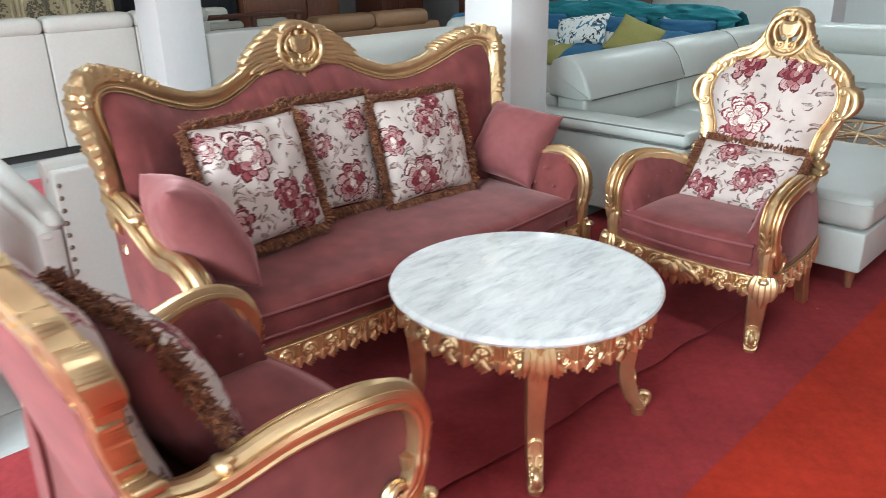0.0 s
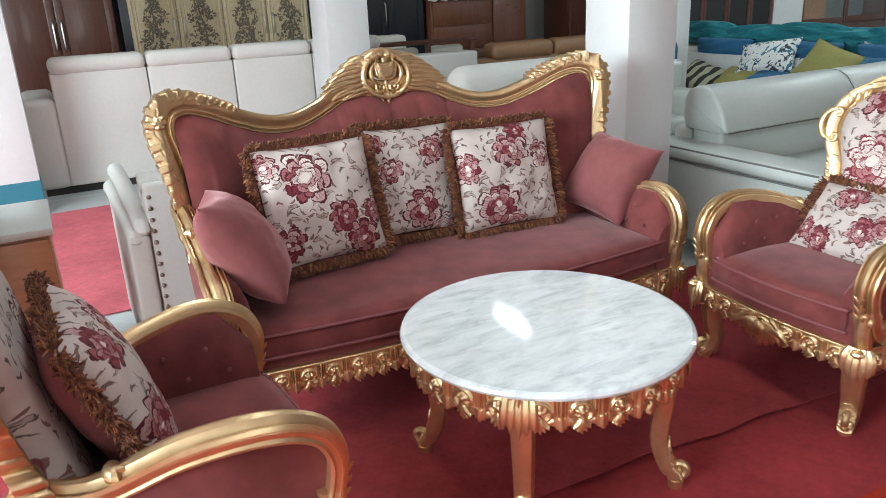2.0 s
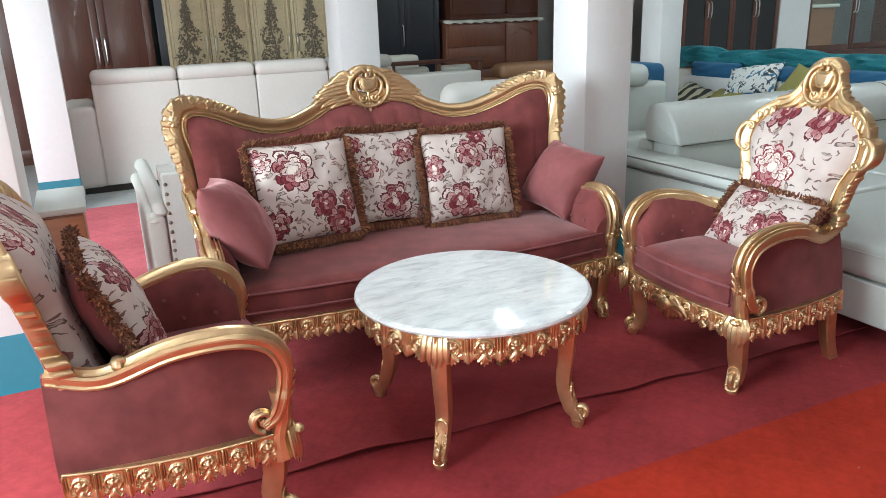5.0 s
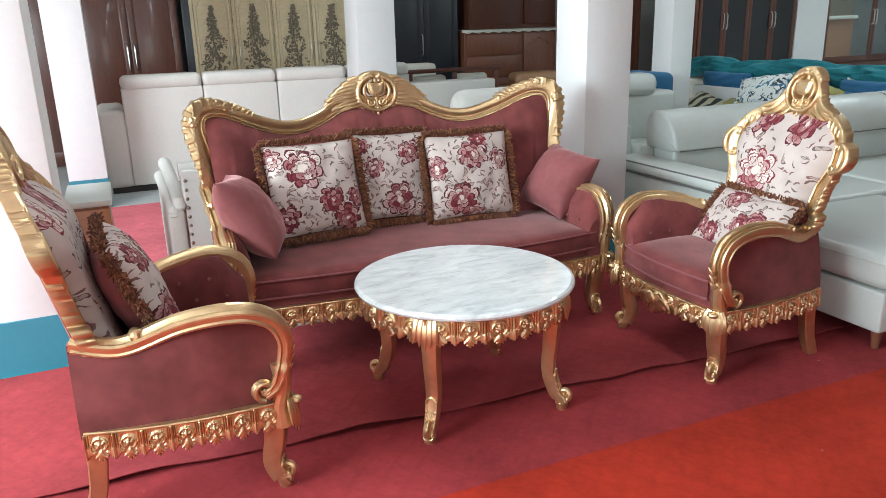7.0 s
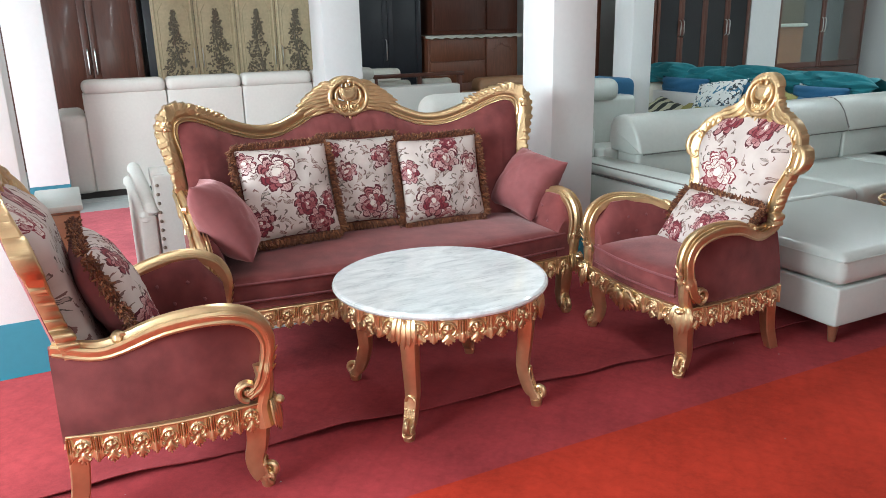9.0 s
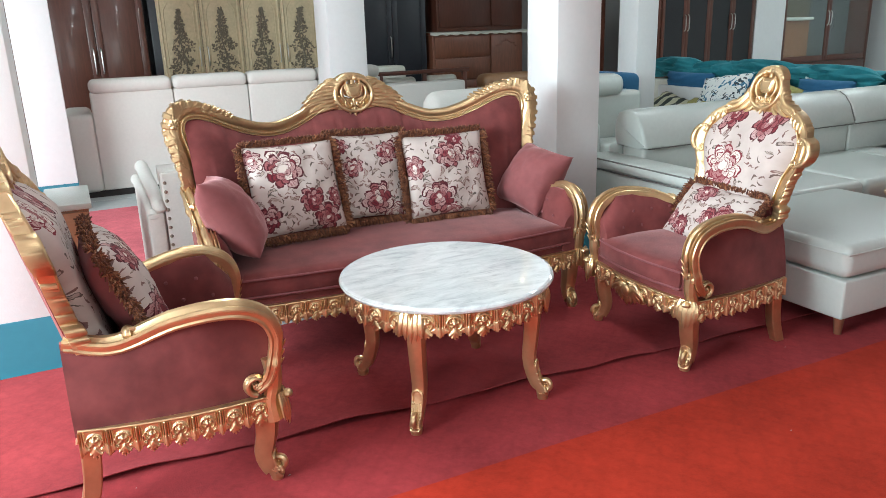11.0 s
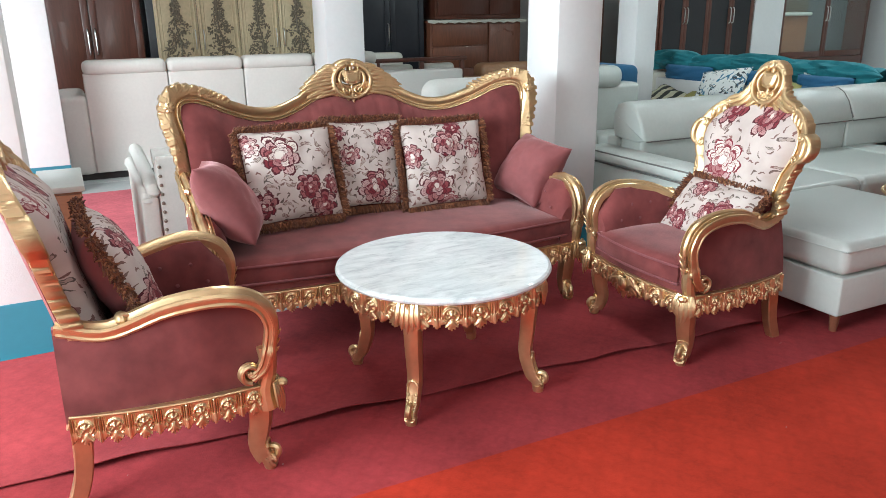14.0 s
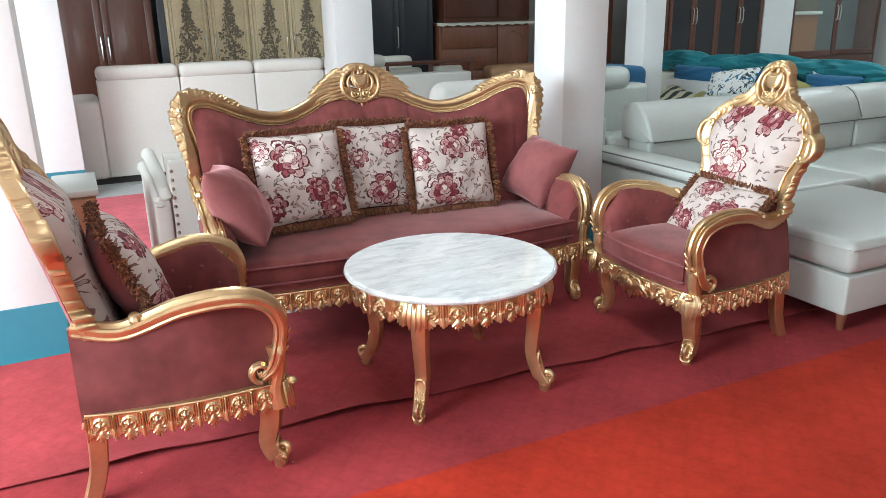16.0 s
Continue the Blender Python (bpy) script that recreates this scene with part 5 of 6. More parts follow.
        part("side_apron", apron(ln, pl, 7, 0.330, 0.090), GOLD, ob, "carved gilt apron of rosettes and leaves", sharp=75)
    ln, pl = line_place((-0.32, -0.325), (0.32, -0.325), 0.030)
    part("front_apron", apron(ln, pl, 7, 0.330, 0.080, centre=True), GOLD, ob, "carved gilt apron with a central cartouche", sharp=75)
    seat_cushion(ob, 0.281, -0.325, 0.185, 0.355, 0.455, 0.030)
    return ob


def sofa():
    ob = thing("carved_sofa", Matrix(), "three-seat carved gilt sofa in dusty rose velvet", "sofa")
    RK = 0.14

    def onto(co):
        return Vector((co.x, 0.410 - 0.255 * min(co.x * co.x, 0.9) + co.y + (co.z - 0.6) * RK, co.z))
    half = [(0.905, 0.56), (0.880, 0.70), (0.890, 0.83), (0.916, 0.945), (0.934, 1.030), (0.914, 1.092), (0.850, 1.110), (0.765, 1.086), (0.660, 1.036), (0.535, 0.993), (0.42, 0.988), (0.31, 1.022), (0.20, 1.074), (0.10, 1.090), (0.0, 1.066)]
    right = spline([(x, 0, z) for x, z in half], 64)
    left = [Vector((-p.x, 0, p.z)) for p in right]
    path = left + right[::-1][1:]
    bm = bmesh.new()
    sweep(bm, path, [(a * 1.10, b * 1.1) for a, b in FRAME], (0, -1, 0))
    warp(bm, onto)
    part("back_frame", bm, GOLD, ob, sharp=26)
    tips = [(0.128, 0.072), (0.165, 0.046), (0.198, 0.018), (0.226, -0.008), (0.250, -0.034), (0.258, -0.060), (0.228, -0.082), (0.180, -0.088)]
    strokes, fills, grooves = crest_carving(1.130, 0.104, tips, [(0.13, 1.056)])
    bm = carve(strokes, -0.30, 0.30, 0.985, 1.275, 0.003, 0.050, fills, grooves)
    warp(bm, lambda co: onto(Vector((co.x * 1.09, co.y - 0.014, 1.100 + (co.z - 1.100) * 0.95))))
    part("crest", bm, GOLD, ob, "carved gilt crest with shield, scrolls and leaf fans", sharp=80)
    rim, grooves, steps = edge_strokes(right, 3, 33, 17, 0.068, 0.0125, 9, ribs=True)
    # small scallops run on round the corner, with a rosette on it
    shoulder = []
    for k in range(27, 48):
        p, t = right[k], (right[k + 1] - right[k - 1]).normalized()
        o = Vector((t.z, 0, -t.x))
        fade = min(1.0, (49 - k) / 8)
        a, b = p + o * 0.026 - t * 0.005, p + o * (0.026 + 0.013 * fade) + t * 0.006
        shoulder.append(([(a.x, a.z), (b.x, b.z)], [0.0095, 0.0080 * (0.5 + 0.5 * fade)], 0.006, 0.8))
    for k in range(6):
        a = math.pi * k / 3
        shoulder.append(([(0.950, 1.066), (0.950 + 0.016 * math.cos(a), 1.066 + 0.016 * math.sin(a))], [0.006, 0.0085], 0.018, 0.9))
    for s in (1, -1):
        one = rim + shoulder
        bm = carve(one if s > 0 else mirror2(one), min(s * 0.66, s * 1.04), max(s * 0.66, s * 1.04), 0.60, 1.205, 0.0033, 0.062, steps if s > 0 else mirror2(steps), grooves if s > 0 else mirror2(grooves))
        warp(bm, lambda co: onto(co + Vector((0, -0.009, 0))))
        part("edge_carving", bm, GOLD, ob, "carved gilt shoulder of leaves with a ribbed edge", sharp=80)
    # padded back
    def top_at(x):
        x = abs(x)
        c = [p for p in right if abs(p.x - x) < 0.03 and p.z > 0.95]
        return (min(c, key=lambda p: abs(p.x - x)).z if c else 1.06)
    bm = bmesh.new()
    n, m = 120, 18
    grid = []
    xs = [-0.905 + 1.81 * k / n for k in range(n + 1)]
    for x in xs:
        zt = top_at(x) - 0.026
        col = []
        for j in range(m + 1):
            v = j / m
            z = 0.40 + (zt - 0.40) * v
            xx = x * (1 - 0.035 * (1 - v)) if abs(x) > 0.8 else x
            e = min(1.0, max(0.0, 0.925 - abs(x)) / 0.22)
            q = min(1.0, (zt - z) / 0.17)
            puff = 0.078 * (1 - (1 - e) ** 2.2) ** 0.6 * (1 - (1 - q) ** 2.2) ** 0.6
            flute = -0.010 * max(0.0, math.cos(x * 2 * math.pi / 0.125)) ** 6 * math.sin(math.pi * min(1.0, max(0.0, (v - 0.66) / 0.34))) if abs(x) < 0.40 else 0.0
            col.append(bm.verts.new((xx, 0.008 - puff * 1.25 - flute, z)))
        grid.append(col)
    for a, b in zip(grid, grid[1:]):
        for j in range(m):
            bm.faces.new((a[j], b[j], b[j + 1], a[j + 1]))
    warp(bm, onto)
    part("backrest", bm, ROSE, ob, "padded dusty rose velvet backrest, lightly tufted", sharp=80)
    bm = bmesh.new()
    grid = []
    for x in xs:
        zt = top_at(x) - 0.01
        grid.append([bm.verts.new((x, q, 0.30 + (zt - 0.30) * v)) for v, q in ((0, 0.028), (0.5, 0.036), (1, 0.03), (1, 0.0))])
    for a, b in zip(grid, grid[1:]):
        for j in range(3):
            bm.faces.new((a[j], a[j + 1], b[j + 1], b[j]))
    warp(bm, onto)
    part("back_panel", bm, ROSE, ob, "plain rose velvet outside back")
    for s in (1, -1):
        arm(ob, s, 0.925, 0.235, 0.765, -0.345, 0.632, 0.355, sag=0.050, splay=-0.028)
        bm = bmesh.new()
        cabriole(bm, (s * 0.882, -0.285), (s * 0.880, -0.330), 0.28, 0.042, 0.025)
        part("front_leg", bm, GOLD, ob)
        bm = bmesh.new()
        sabre_leg(bm, s * 0.86, 0.20, 0.32, 0.06)
        part("back_leg", bm, GOLD, ob)
        ln, pl = line_place((s * 0.925, 0.22) if s < 0 else (s * 0.925, -0.31), (s * 0.925, -0.31) if s < 0 else (s * 0.925, 0.22), 0.012)
        part("side_apron", apron(ln, pl, 6, 0.332, 0.090), GOLD, ob, "carved gilt apron of rosettes and leaves", sharp=75)
    ln, pl = line_place((-0.90, -0.325), (0.90, -0.325), 0.055)
    part("front_apron", apron(ln, pl, 21, 0.322, 0.092), GOLD, ob, "carved gilt apron of rosettes and leaves", sharp=75)
    seat_cushion(ob, 0.862, -0.320, 0.33, 0.352, 0.455, 0.060)
    return ob


def coffee_table():
    ob = thing("coffee_table", Matrix(), "round coffee table with white marble top on gilt carved legs", "coffee table")
    H, R = 0.520, 0.431
    bm = bmesh.new()
    prof = [(0.0, H - 0.026), (R - 0.012, H - 0.026), (R - 0.003, H - 0.020), (R, H - 0.012), (R - 0.004, H - 0.004), (R - 0.014, H), (0.0, H)]
    seg = 96
    rows = [[bm.verts.new((r * math.cos(2 * math.pi * k / seg), r * math.sin(2 * math.pi * k / seg), z)) for k in range(seg)] for r, z in prof[1:-1]]
    for a, b in zip(rows, rows[1:]):
        for k in range(seg):
            bm.faces.new((a[k], a[(k + 1) % seg], b[(k + 1) % seg], b[k]))
    bm.faces.new(rows[0][::-1]), bm.faces.new(rows[-1])
    part("tabletop", bm, MARBLE, ob, "polished white marble top with grey veins", sharp=12)
    ra = 0.392
    length = 2 * math.pi * ra

    def place(u):
        a = u / ra
        o = Vector((math.cos(a), math.sin(a), 0))
        return o * ra, o
    part("apron", apron(length, place, 24, H - 0.027, 0.092), GOLD, ob, "carved gilt apron of rosettes and leaves", sharp=75)
    bm = bmesh.new()
    slab(bm, [((ra - 0.03) * math.cos(2 * math.pi * k / 40), (ra - 0.03) * math.sin(2 * math.pi * k / 40)) for k in range(40)], "z", H - 0.055, H - 0.0265)
    part("underframe", bm, GOLD, ob)
    for k in range(4):
        a = radians(45 + 90 * k)
        o = Vector((math.cos(a), math.sin(a)))
        bm = bmesh.new()
        cabriole(bm, o * 0.338, o * 0.398, H - 0.05, 0.036, 0.021, 1.0)
        o3 = Vector((*o, 0))
        sd = Vector((-o.y, o.x, 0))
        for q in range(-2, 3):
            leaf(bm, o3 * 0.395 + sd * (0.017 * q) + Vector((0, 0, H - 0.03)), o3 * 0.412 + sd * (0.021 * q) + Vector((0, 0, H - 0.145 + 0.012 * abs(q))), 0.0135, o3, lift=0.07, n=5)
        part("leg", bm, GOLD, ob)
    return ob


def fringe(bm, w, h, n, ln, seed):
    """A ruffled fringe of loose strands round a cushion's rim."""
    rng = random.Random(seed)
    per = 2 * (w + h)
    for k in range(n):
        u = rng.random() * per
        if u < w:
            p, o = Vector((u - w / 2, 0, h / 2)), Vector((0, 0, 1))
        elif u < w + h:
            p, o = Vector((w / 2, 0, h / 2 - (u - w))), Vector((1, 0, 0))
        elif u < 2 * w + h:
            p, o = Vector((w / 2 - (u - w - h), 0, -h / 2)), Vector((0, 0, -1))
        else:
            p, o = Vector((-w / 2, 0, -h / 2 + (u - 2 * w - h))), Vector((-1, 0, 0))
        p = p * 0.975
        d = (o + Vector((rng.uniform(-0.5, 0.5), rng.uniform(-0.8, 0.6), rng.uniform(-0.5, 0.5)))).normalized()
        q = ln * rng.uniform(0.55, 1.15)
        e = p + d * q * 0.6 + Vector((rng.uniform(-1, 1), rng.uniform(-1, 1), rng.uniform(-1, 1))) * 0.006
        t = p + d * q + Vector((0, 0, -0.010 * rng.random())) + Vector((rng.uniform(-1, 1), rng.uniform(-1, 1), rng.uniform(-1, 1))) * 0.007
        tube(bm, [p, e, t], [0.0030, 0.0040, 0.0022], 4)


def floral_cushion(name, m, w, h, seed, cover, puff=0.065):
    ob = thing(name, m, "cream floral cushion with crimson peonies and brown fringe", "cushion", "floral cushions")
    bm = bmesh.new()
    pillow(bm, w, h, puff, n=24, seed=seed, sides=(1,))
    part("front_cover", bm, cover, ob, sharp=100)
    bm = bmesh.new()
    pillow(bm, w, h, puff, seed=seed, sides=(-1,))
    part("back_cover", bm, PIPING, ob, "plain dark rose velvet underside", sharp=100)
    bm = bmesh.new()
    fringe(bm, w, h, 4200, 0.034, seed)
    part("fringe", bm, FRINGE, ob, "ruffled brown and gold fringe", done=True)
    return ob


def plain_cushion(m, w, h, seed, puff=0.075):
    ob = thing("rose_cushion", m, "plain dusty rose velvet cushion resting on the sofa", "cushion", "rose cushions")
    bm = bmesh.new()
    pillow(bm, w, h, puff, n=34, seed=seed, crease=0.0045, pinch=0.08, power=0.48)
    part("cover", bm, ROSE_PILLOW, ob, sharp=100)
    return ob


SOFA_AT = pose(1.880, 2.275, 0, 0, 0, -1.2)
sofa().matrix_world = SOFA_AT
RIGHT_AT = pose(3.042, 1.372, 0, 0, 0, -92.5)
LEFT_AT = pose(0.663, 1.452, 0, 0, 0, 89.5)
chair = armchair()
chair.matrix_world = RIGHT_AT
second = copy_thing(chair, LEFT_AT)
for piece in second.children:
    if piece.name.startswith("backrest"):
        piece.data = piece.data.copy()
        piece.data.materials[0] = FLORAL_BACK_PALE
coffee_table().matrix_world = pose(1.775, 1.44, 0, 0, 0, 0)

floral_cushion("floral_cushion", pose(1.440, 2.400, 0.728, -20, 0.8, 6), 0.47, 0.45, 1, FLORALS[0])
floral_cushion("floral_cushion", pose(1.86, 2.515, 0.722, -15, 2, 0), 0.44, 0.45, 2, FLORALS[1])
floral_cushion("floral_cushion", pose(2.265, 2.403, 0.705, -16, -0.7, -5), 0.46, 0.44, 3, FLORALS[2])
plain_cushion(pose(1.098, 2.235, 0.672, -34, 6, 76), 0.44, 0.41, 4, 0.115)
plain_cushion(pose(2.742, 2.298, 0.645, -37, 7, -83), 0.375, 0.375, 5, 0.115)
floral_cushion("floral_cushion", RIGHT_AT @ pose(0.005, 0.085, 0.572, -40, 1, 0), 0.45, 0.295, 6, FLORALS[3])
floral_cushion("floral_cushion", LEFT_AT @ pose(0.02, 0.075, 0.660, -23, 0, 3), 0.46, 0.42, 7, FLORALS[4], 0.090)

# ---- other stock of the showroom ----


def headrest_bm(x0, x1, y0, y1, z0, z1):
    """A padded head roll."""
    return boxed(x0, x1, y0, y1, z0, z1, min(y1 - y0, z1 - z0) * 0.42, 4)


def ivory_sofa():
    ob = thing("ivory_sofa", pose(0.47, 6.50, 0), "ivory leather sofa with raised head rolls, seen from behind", "sofa")
    xs = [0.22, 0.95, 1.66, 2.38, 3.07]
    part("plinth", boxed(0.03, 3.3, 0.04, 0.9, 0.0, 0.06), RUBBER, ob)
    part("base", boxed(0.0, 3.33, 0.025, 0.95, 0.06, 0.42, 0.02), IVORY_LEATHER, ob)
    part("arm", boxed(-0.02, 0.235, 0.0, 0.95, 0.05, 0.78, 0.06, 4), IVORY_LEATHER, ob)
    part("arm", boxed(3.085, 3.33, 0.0, 0.95, 0.05, 0.78, 0.06, 4), IVORY_LEATHER, ob)
    for a, b in zip(xs, xs[1:]):
        part("back_panel", boxed(a + 0.004, b - 0.004, 0.0, 0.20, 0.065, 0.965, 0.014, 3), IVORY_LEATHER, ob)
        part("head_roll", headrest_bm(a + 0.003, b - 0.003, -0.022, 0.22, 0.95, 1.085), IVORY_LEATHER, ob, "padded ivory head roll")
        part("seat", boxed(a + 0.005, b - 0.005, 0.2, 0.93, 0.42, 0.50, 0.03, 3), IVORY_LEATHER, ob)


def studded_sofa():
    ob = thing("studded_sofa", pose(0.0, 0.0, 0), "off-white upholstered sofa with nailhead trim and rolled arm", "sofa")
    bm = boxed(0.868, 1.70, 2.80, 2.93, 0.08, 0.800, 0.012, 3)
    back = part("outside_back", bm, WHITE_LINEN, ob, "flat outside back edged with nailheads")
    bm = bmesh.new()
    tube(bm, [(0.862, 2.875, 0.790), (1.2, 2.872, 0.796), (1.70, 2.875, 0.790)], 0.042, 12)
    part("top_roll", bm, WHITE_LINEN, ob)
    # arm with two rolls that sink towards the back
    bm = bmesh.new()
    slab(bm, [(2.79, 0.08), (3.46, 0.08), (3.46, 0.665), (3.2, 0.655), (2.79, 0.60)], "x", 0.780, 0.866, 0.016, 3)
    part("arm", bm, WHITE_LINEN, ob, "flat-sided off-white arm")
    for ax, az, bx, bz, r in ((0.800, 0.672, 0.812, 0.598, 0.034), (0.832, 0.742, 0.846, 0.640, 0.036)):
        bm = bmesh.new()
        pts = spline([(ax, 3.465, az - 0.025), (ax, 3.43, az), (0.5 * (ax + bx), 3.12, 0.55 * az + 0.45 * bz), (bx, 2.84, bz), (bx, 2.82, bz - 0.015)], 16)
        tube(bm, pts, [r * 0.6] + [r] * 15 + [r * 0.8], 12)
        part("arm_roll", bm, WHITE_LINEN, ob)
    part("seat", boxed(0.87, 1.70, 2.935, 3.50, 0.10, 0.44, 0.03, 3), WHITE_LINEN, ob)
    for x, y in ((0.83, 2.86), (1.64, 2.86), (0.83, 3.40), (1.64, 3.40)):
        part("foot", boxed(x - 0.025, x + 0.025, y - 0.025, y + 0.025, 0.0, 0.085, 0.006), WOOD_DARK, ob)
    stud_me = None
    for k in range(15):
        if stud_me is None:
            bm = bmesh.new()
            blob(bm, (0, 0, 0), (0.0095, 0.006, 0.0095), u=7, v=5)
            s = part("nailhead", bm, BRASS, back)
            stud_me = s.data
        else:
            s = new("nailhead", stud_me)
            s.parent = back
        s.location = (0.884, 2.799, 0.750 - 0.046 * k)


def side_cabinet():
    ob = thing("side_cabinet", pose(0.328, 2.73, 0), "orange veneered low cabinet with a pale stone top", "cabinet")
    part("body", boxed(0.004, 0.195, 0.02, 0.48, 0.0, 0.68, 0.004), WOOD_ORANGE, ob)
    part("door", boxed(0.010, 0.189, 0.004, 0.019, 0.06, 0.67, 0.004), WOOD_ORANGE, ob)
    part("top", boxed(0.0, 0.210, 0.0, 0.50, 0.681, 0.710, 0.006), WHITE_LEATHER, ob, "pale grey stone top")


def bar_handle(parent, x, y, z0, z1, r=0.008):
    bm = bmesh.new()
    tube(bm, spline([(x, y, z0), (x, y - 0.03, z0 + 0.02), (x, y - 0.035, (z0 + z1) / 2), (x, y - 0.03, z1 - 0.02), (x, y, z1)], 12), r, 7)
    part("handle", bm, STEEL, parent, "slim steel handle")


def wardrobe(name, x0, x1, y, top, doors, body, label, handles=(0, 1, 2, 3), plinth=0.08, flip=0):
    """A tall cupboard with framed, panelled doors."""
    ob = thing(name, pose(x0, y, 0), label, "wardrobe")
    w = x1 - x0
    part("body", boxed(0, w, 0.03, 0.58, 0.0, top, 0.006), body, ob)
    dw = w / doors
    for k in range(doors):
        a, b = k * dw + 0.004, (k + 1) * dw - 0.004
        bm = bmesh.new()
        box(bm, a, b, 0.008, 0.029, plinth, top - 0.05, 0.004)
        for p, q, r, s in ((a, b, plinth, plinth + 0.09), (a, b, top - 0.14, top - 0.05), (a, a + 0.075, plinth + 0.09, top - 0.14), (b - 0.075, b, plinth + 0.09, top - 0.14)):
            box(bm, p + 0.001, q - 0.001, -0.008, 0.009, r, s, 0.004)
        d = part("door", bm, body, ob)
        if k in handles:
            hx = b - 0.035 if (k + flip) % 2 == 0 else a + 0.035
            bar_handle(d, hx, -0.008, 1.05, 1.33)
    return ob


def carved_wardrobe():
    ob = thing("carved_wardrobe", pose(1.50, 8.5, 0), "black wardrobe with four gilded doors carved in relief", "wardrobe")
    part("body", boxed(0, 2.12, 0.04, 0.6, 0, 2.3, 0.008), BLACK_LACQUER, ob)
    rng = random.Random(5)
    for k in range(4):
        a = 0.085 + 0.487 * k
        bm = bmesh.new()
        box(bm, a, a + 0.48, 0.004, 0.038, 0.1, 2.25, 0.006)
        for p in (a + 0.03, a + 0.45):
            tube(bm, [(p, 0.002, 0.14), (p, 0.002, 2.2)], 0.014, 8)
        for p in (a + 0.07, a + 0.41):
            tube(bm, [(p, 0.004, 0.2), (p, 0.004, 1.72), (p + (0.06 if p < a + 0.2 else -0.06), 0.004, 1.82)], 0.007, 6)
        d = part("door", bm, SCREEN_CREAM, ob, "gilded door with moulded edges")
        # dark relief: a flowering tree over a mound of leaves
        bm = bmesh.new()
        cx = a + 0.24
        for q in range(520):
            v = rng.random() ** 1.25
            z = 0.75 + 0.98 * v
            half = (0.165 if v < 0.45 else 0.165 - 0.22 * (v - 0.45) if v < 0.75 else 0.075 * (1 - 0.7 * (v - 0.75) / 0.25)) * (0.78 + 0.22 * math.sin(v * 24 + 0.5 * k))
            x = cx + rng.uniform(-1, 1) * half
            an = rng.uniform(0, 6.28)
            ln = rng.uniform(0.015, 0.042)
            leaf(bm, (x, -0.003, z), (x + math.cos(an) * ln, -0.012, z + math.sin(an) * ln), rng.uniform(0.005, 0.012), (0, -1, 0), bow=rng.uniform(-0.6, 0.6), n=4, seg=5)
        for z, rr in ((1.70, 0.022), (1.60, 0.034), (1.48, 0.030)):
            for q in range(6):
                an = q * math.pi / 3
                blob(bm, (cx + math.cos(an) * rr, -0.008, z + math.sin(an) * rr), (0.014, 0.010, 0.014), u=6, v=4)
        tube(bm, spline([(cx - 0.02, -0.004, 0.75), (cx + 0.03, -0.006, 1.1), (cx - 0.02, -0.006, 1.4), (cx, -0.004, 1.72)], 14), 0.009, 6)
        part("relief", bm, SCREEN_DARK, d, "dark bronze relief of a flowering tree")
        bar_handle(d, a + (0.435 if k % 2 == 0 else 0.045), -0.005, 1.08, 1.30, 0.007)


def chest():
    ob = thing("chest_of_drawers", pose(5.27, 8.78, 0), "red-brown wooden chest of drawers with a carved door", "chest of drawers")
    part("body", boxed(0, 1.5, 0.02, 0.55, 0, 1.33, 0.01), WOOD_RED, ob)
    part("top", boxed(-0.03, 1.53, -0.01, 0.56, 1.33, 1.36, 0.006), WOOD_RED, ob)
    for k in range(4):
        part("drawer", boxed(0.03, 0.93, -0.004, 0.022, 0.08 + 0.31 * k, 0.375 + 0.31 * k, 0.008), WOOD_RED, ob)
    bm = boxed(0.95, 1.47, -0.004, 0.022, 0.08, 1.305, 0.008)
    rng = random.Random(2)
    for q in range(26):
        x = 1.21 + rng.uniform(-0.17, 0.17)
        z = 1.17 + 0.05 * math.cos((x - 1.21) * 12) + rng.uniform(-0.02, 0.02)
        leaf(bm, (x, -0.005, z), (x + rng.uniform(-0.05, 0.05), -0.014, z + rng.uniform(-0.02, 0.02)), 0.009, (0, -1, 0), n=4, seg=5)
    part("door", bm, WOOD_RED, ob, "door with carved leaf spray")
    # second unit stacked on a cloth
    bm = bmesh.new()
    n = 30
    rows = []
    for i in range(n + 1):
        x = -0.06 + 1.62 * i / n
        w = 0.006 * math.sin(i * 1.1) + 0.004 * math.sin(i * 2.7)
        rows.append([bm.verts.new(p) for p in ((x, 0.5, 1.366), (x, -0.03, 1.366 + 0.3 * w), (x, -0.045 + w, 1.35), (x, -0.04 + w, 1.335 - 0.01 * (i % 3)))])
    for a, b in zip(rows, rows[1:]):
        for j in range(3):
            bm.faces.new((a[j], b[j], b[j + 1], a[j + 1]))
    cloth = part("runner", bm, CREAM_CLOTH)
    cloth.matrix_world = pose(5.27, 8.78, 0)
    tagged(cloth, "white cloth runner between two stacked cabinets", "cloth")
    up = thing("cabinet", pose(5.36, 8.80, 1.372), "red-brown wooden cabinet stacked on the chest", "cabinet")
    part("body", boxed(0, 1.42, 0.02, 0.5, 0, 0.9, 0.01), WOOD_DARK, up)
    for a, b in ((0.03, 0.86), (0.88, 1.39)):
        part("door", boxed(a, b, -0.004, 0.022, 0.06, 0.86, 0.01), WOOD_DARK, up)


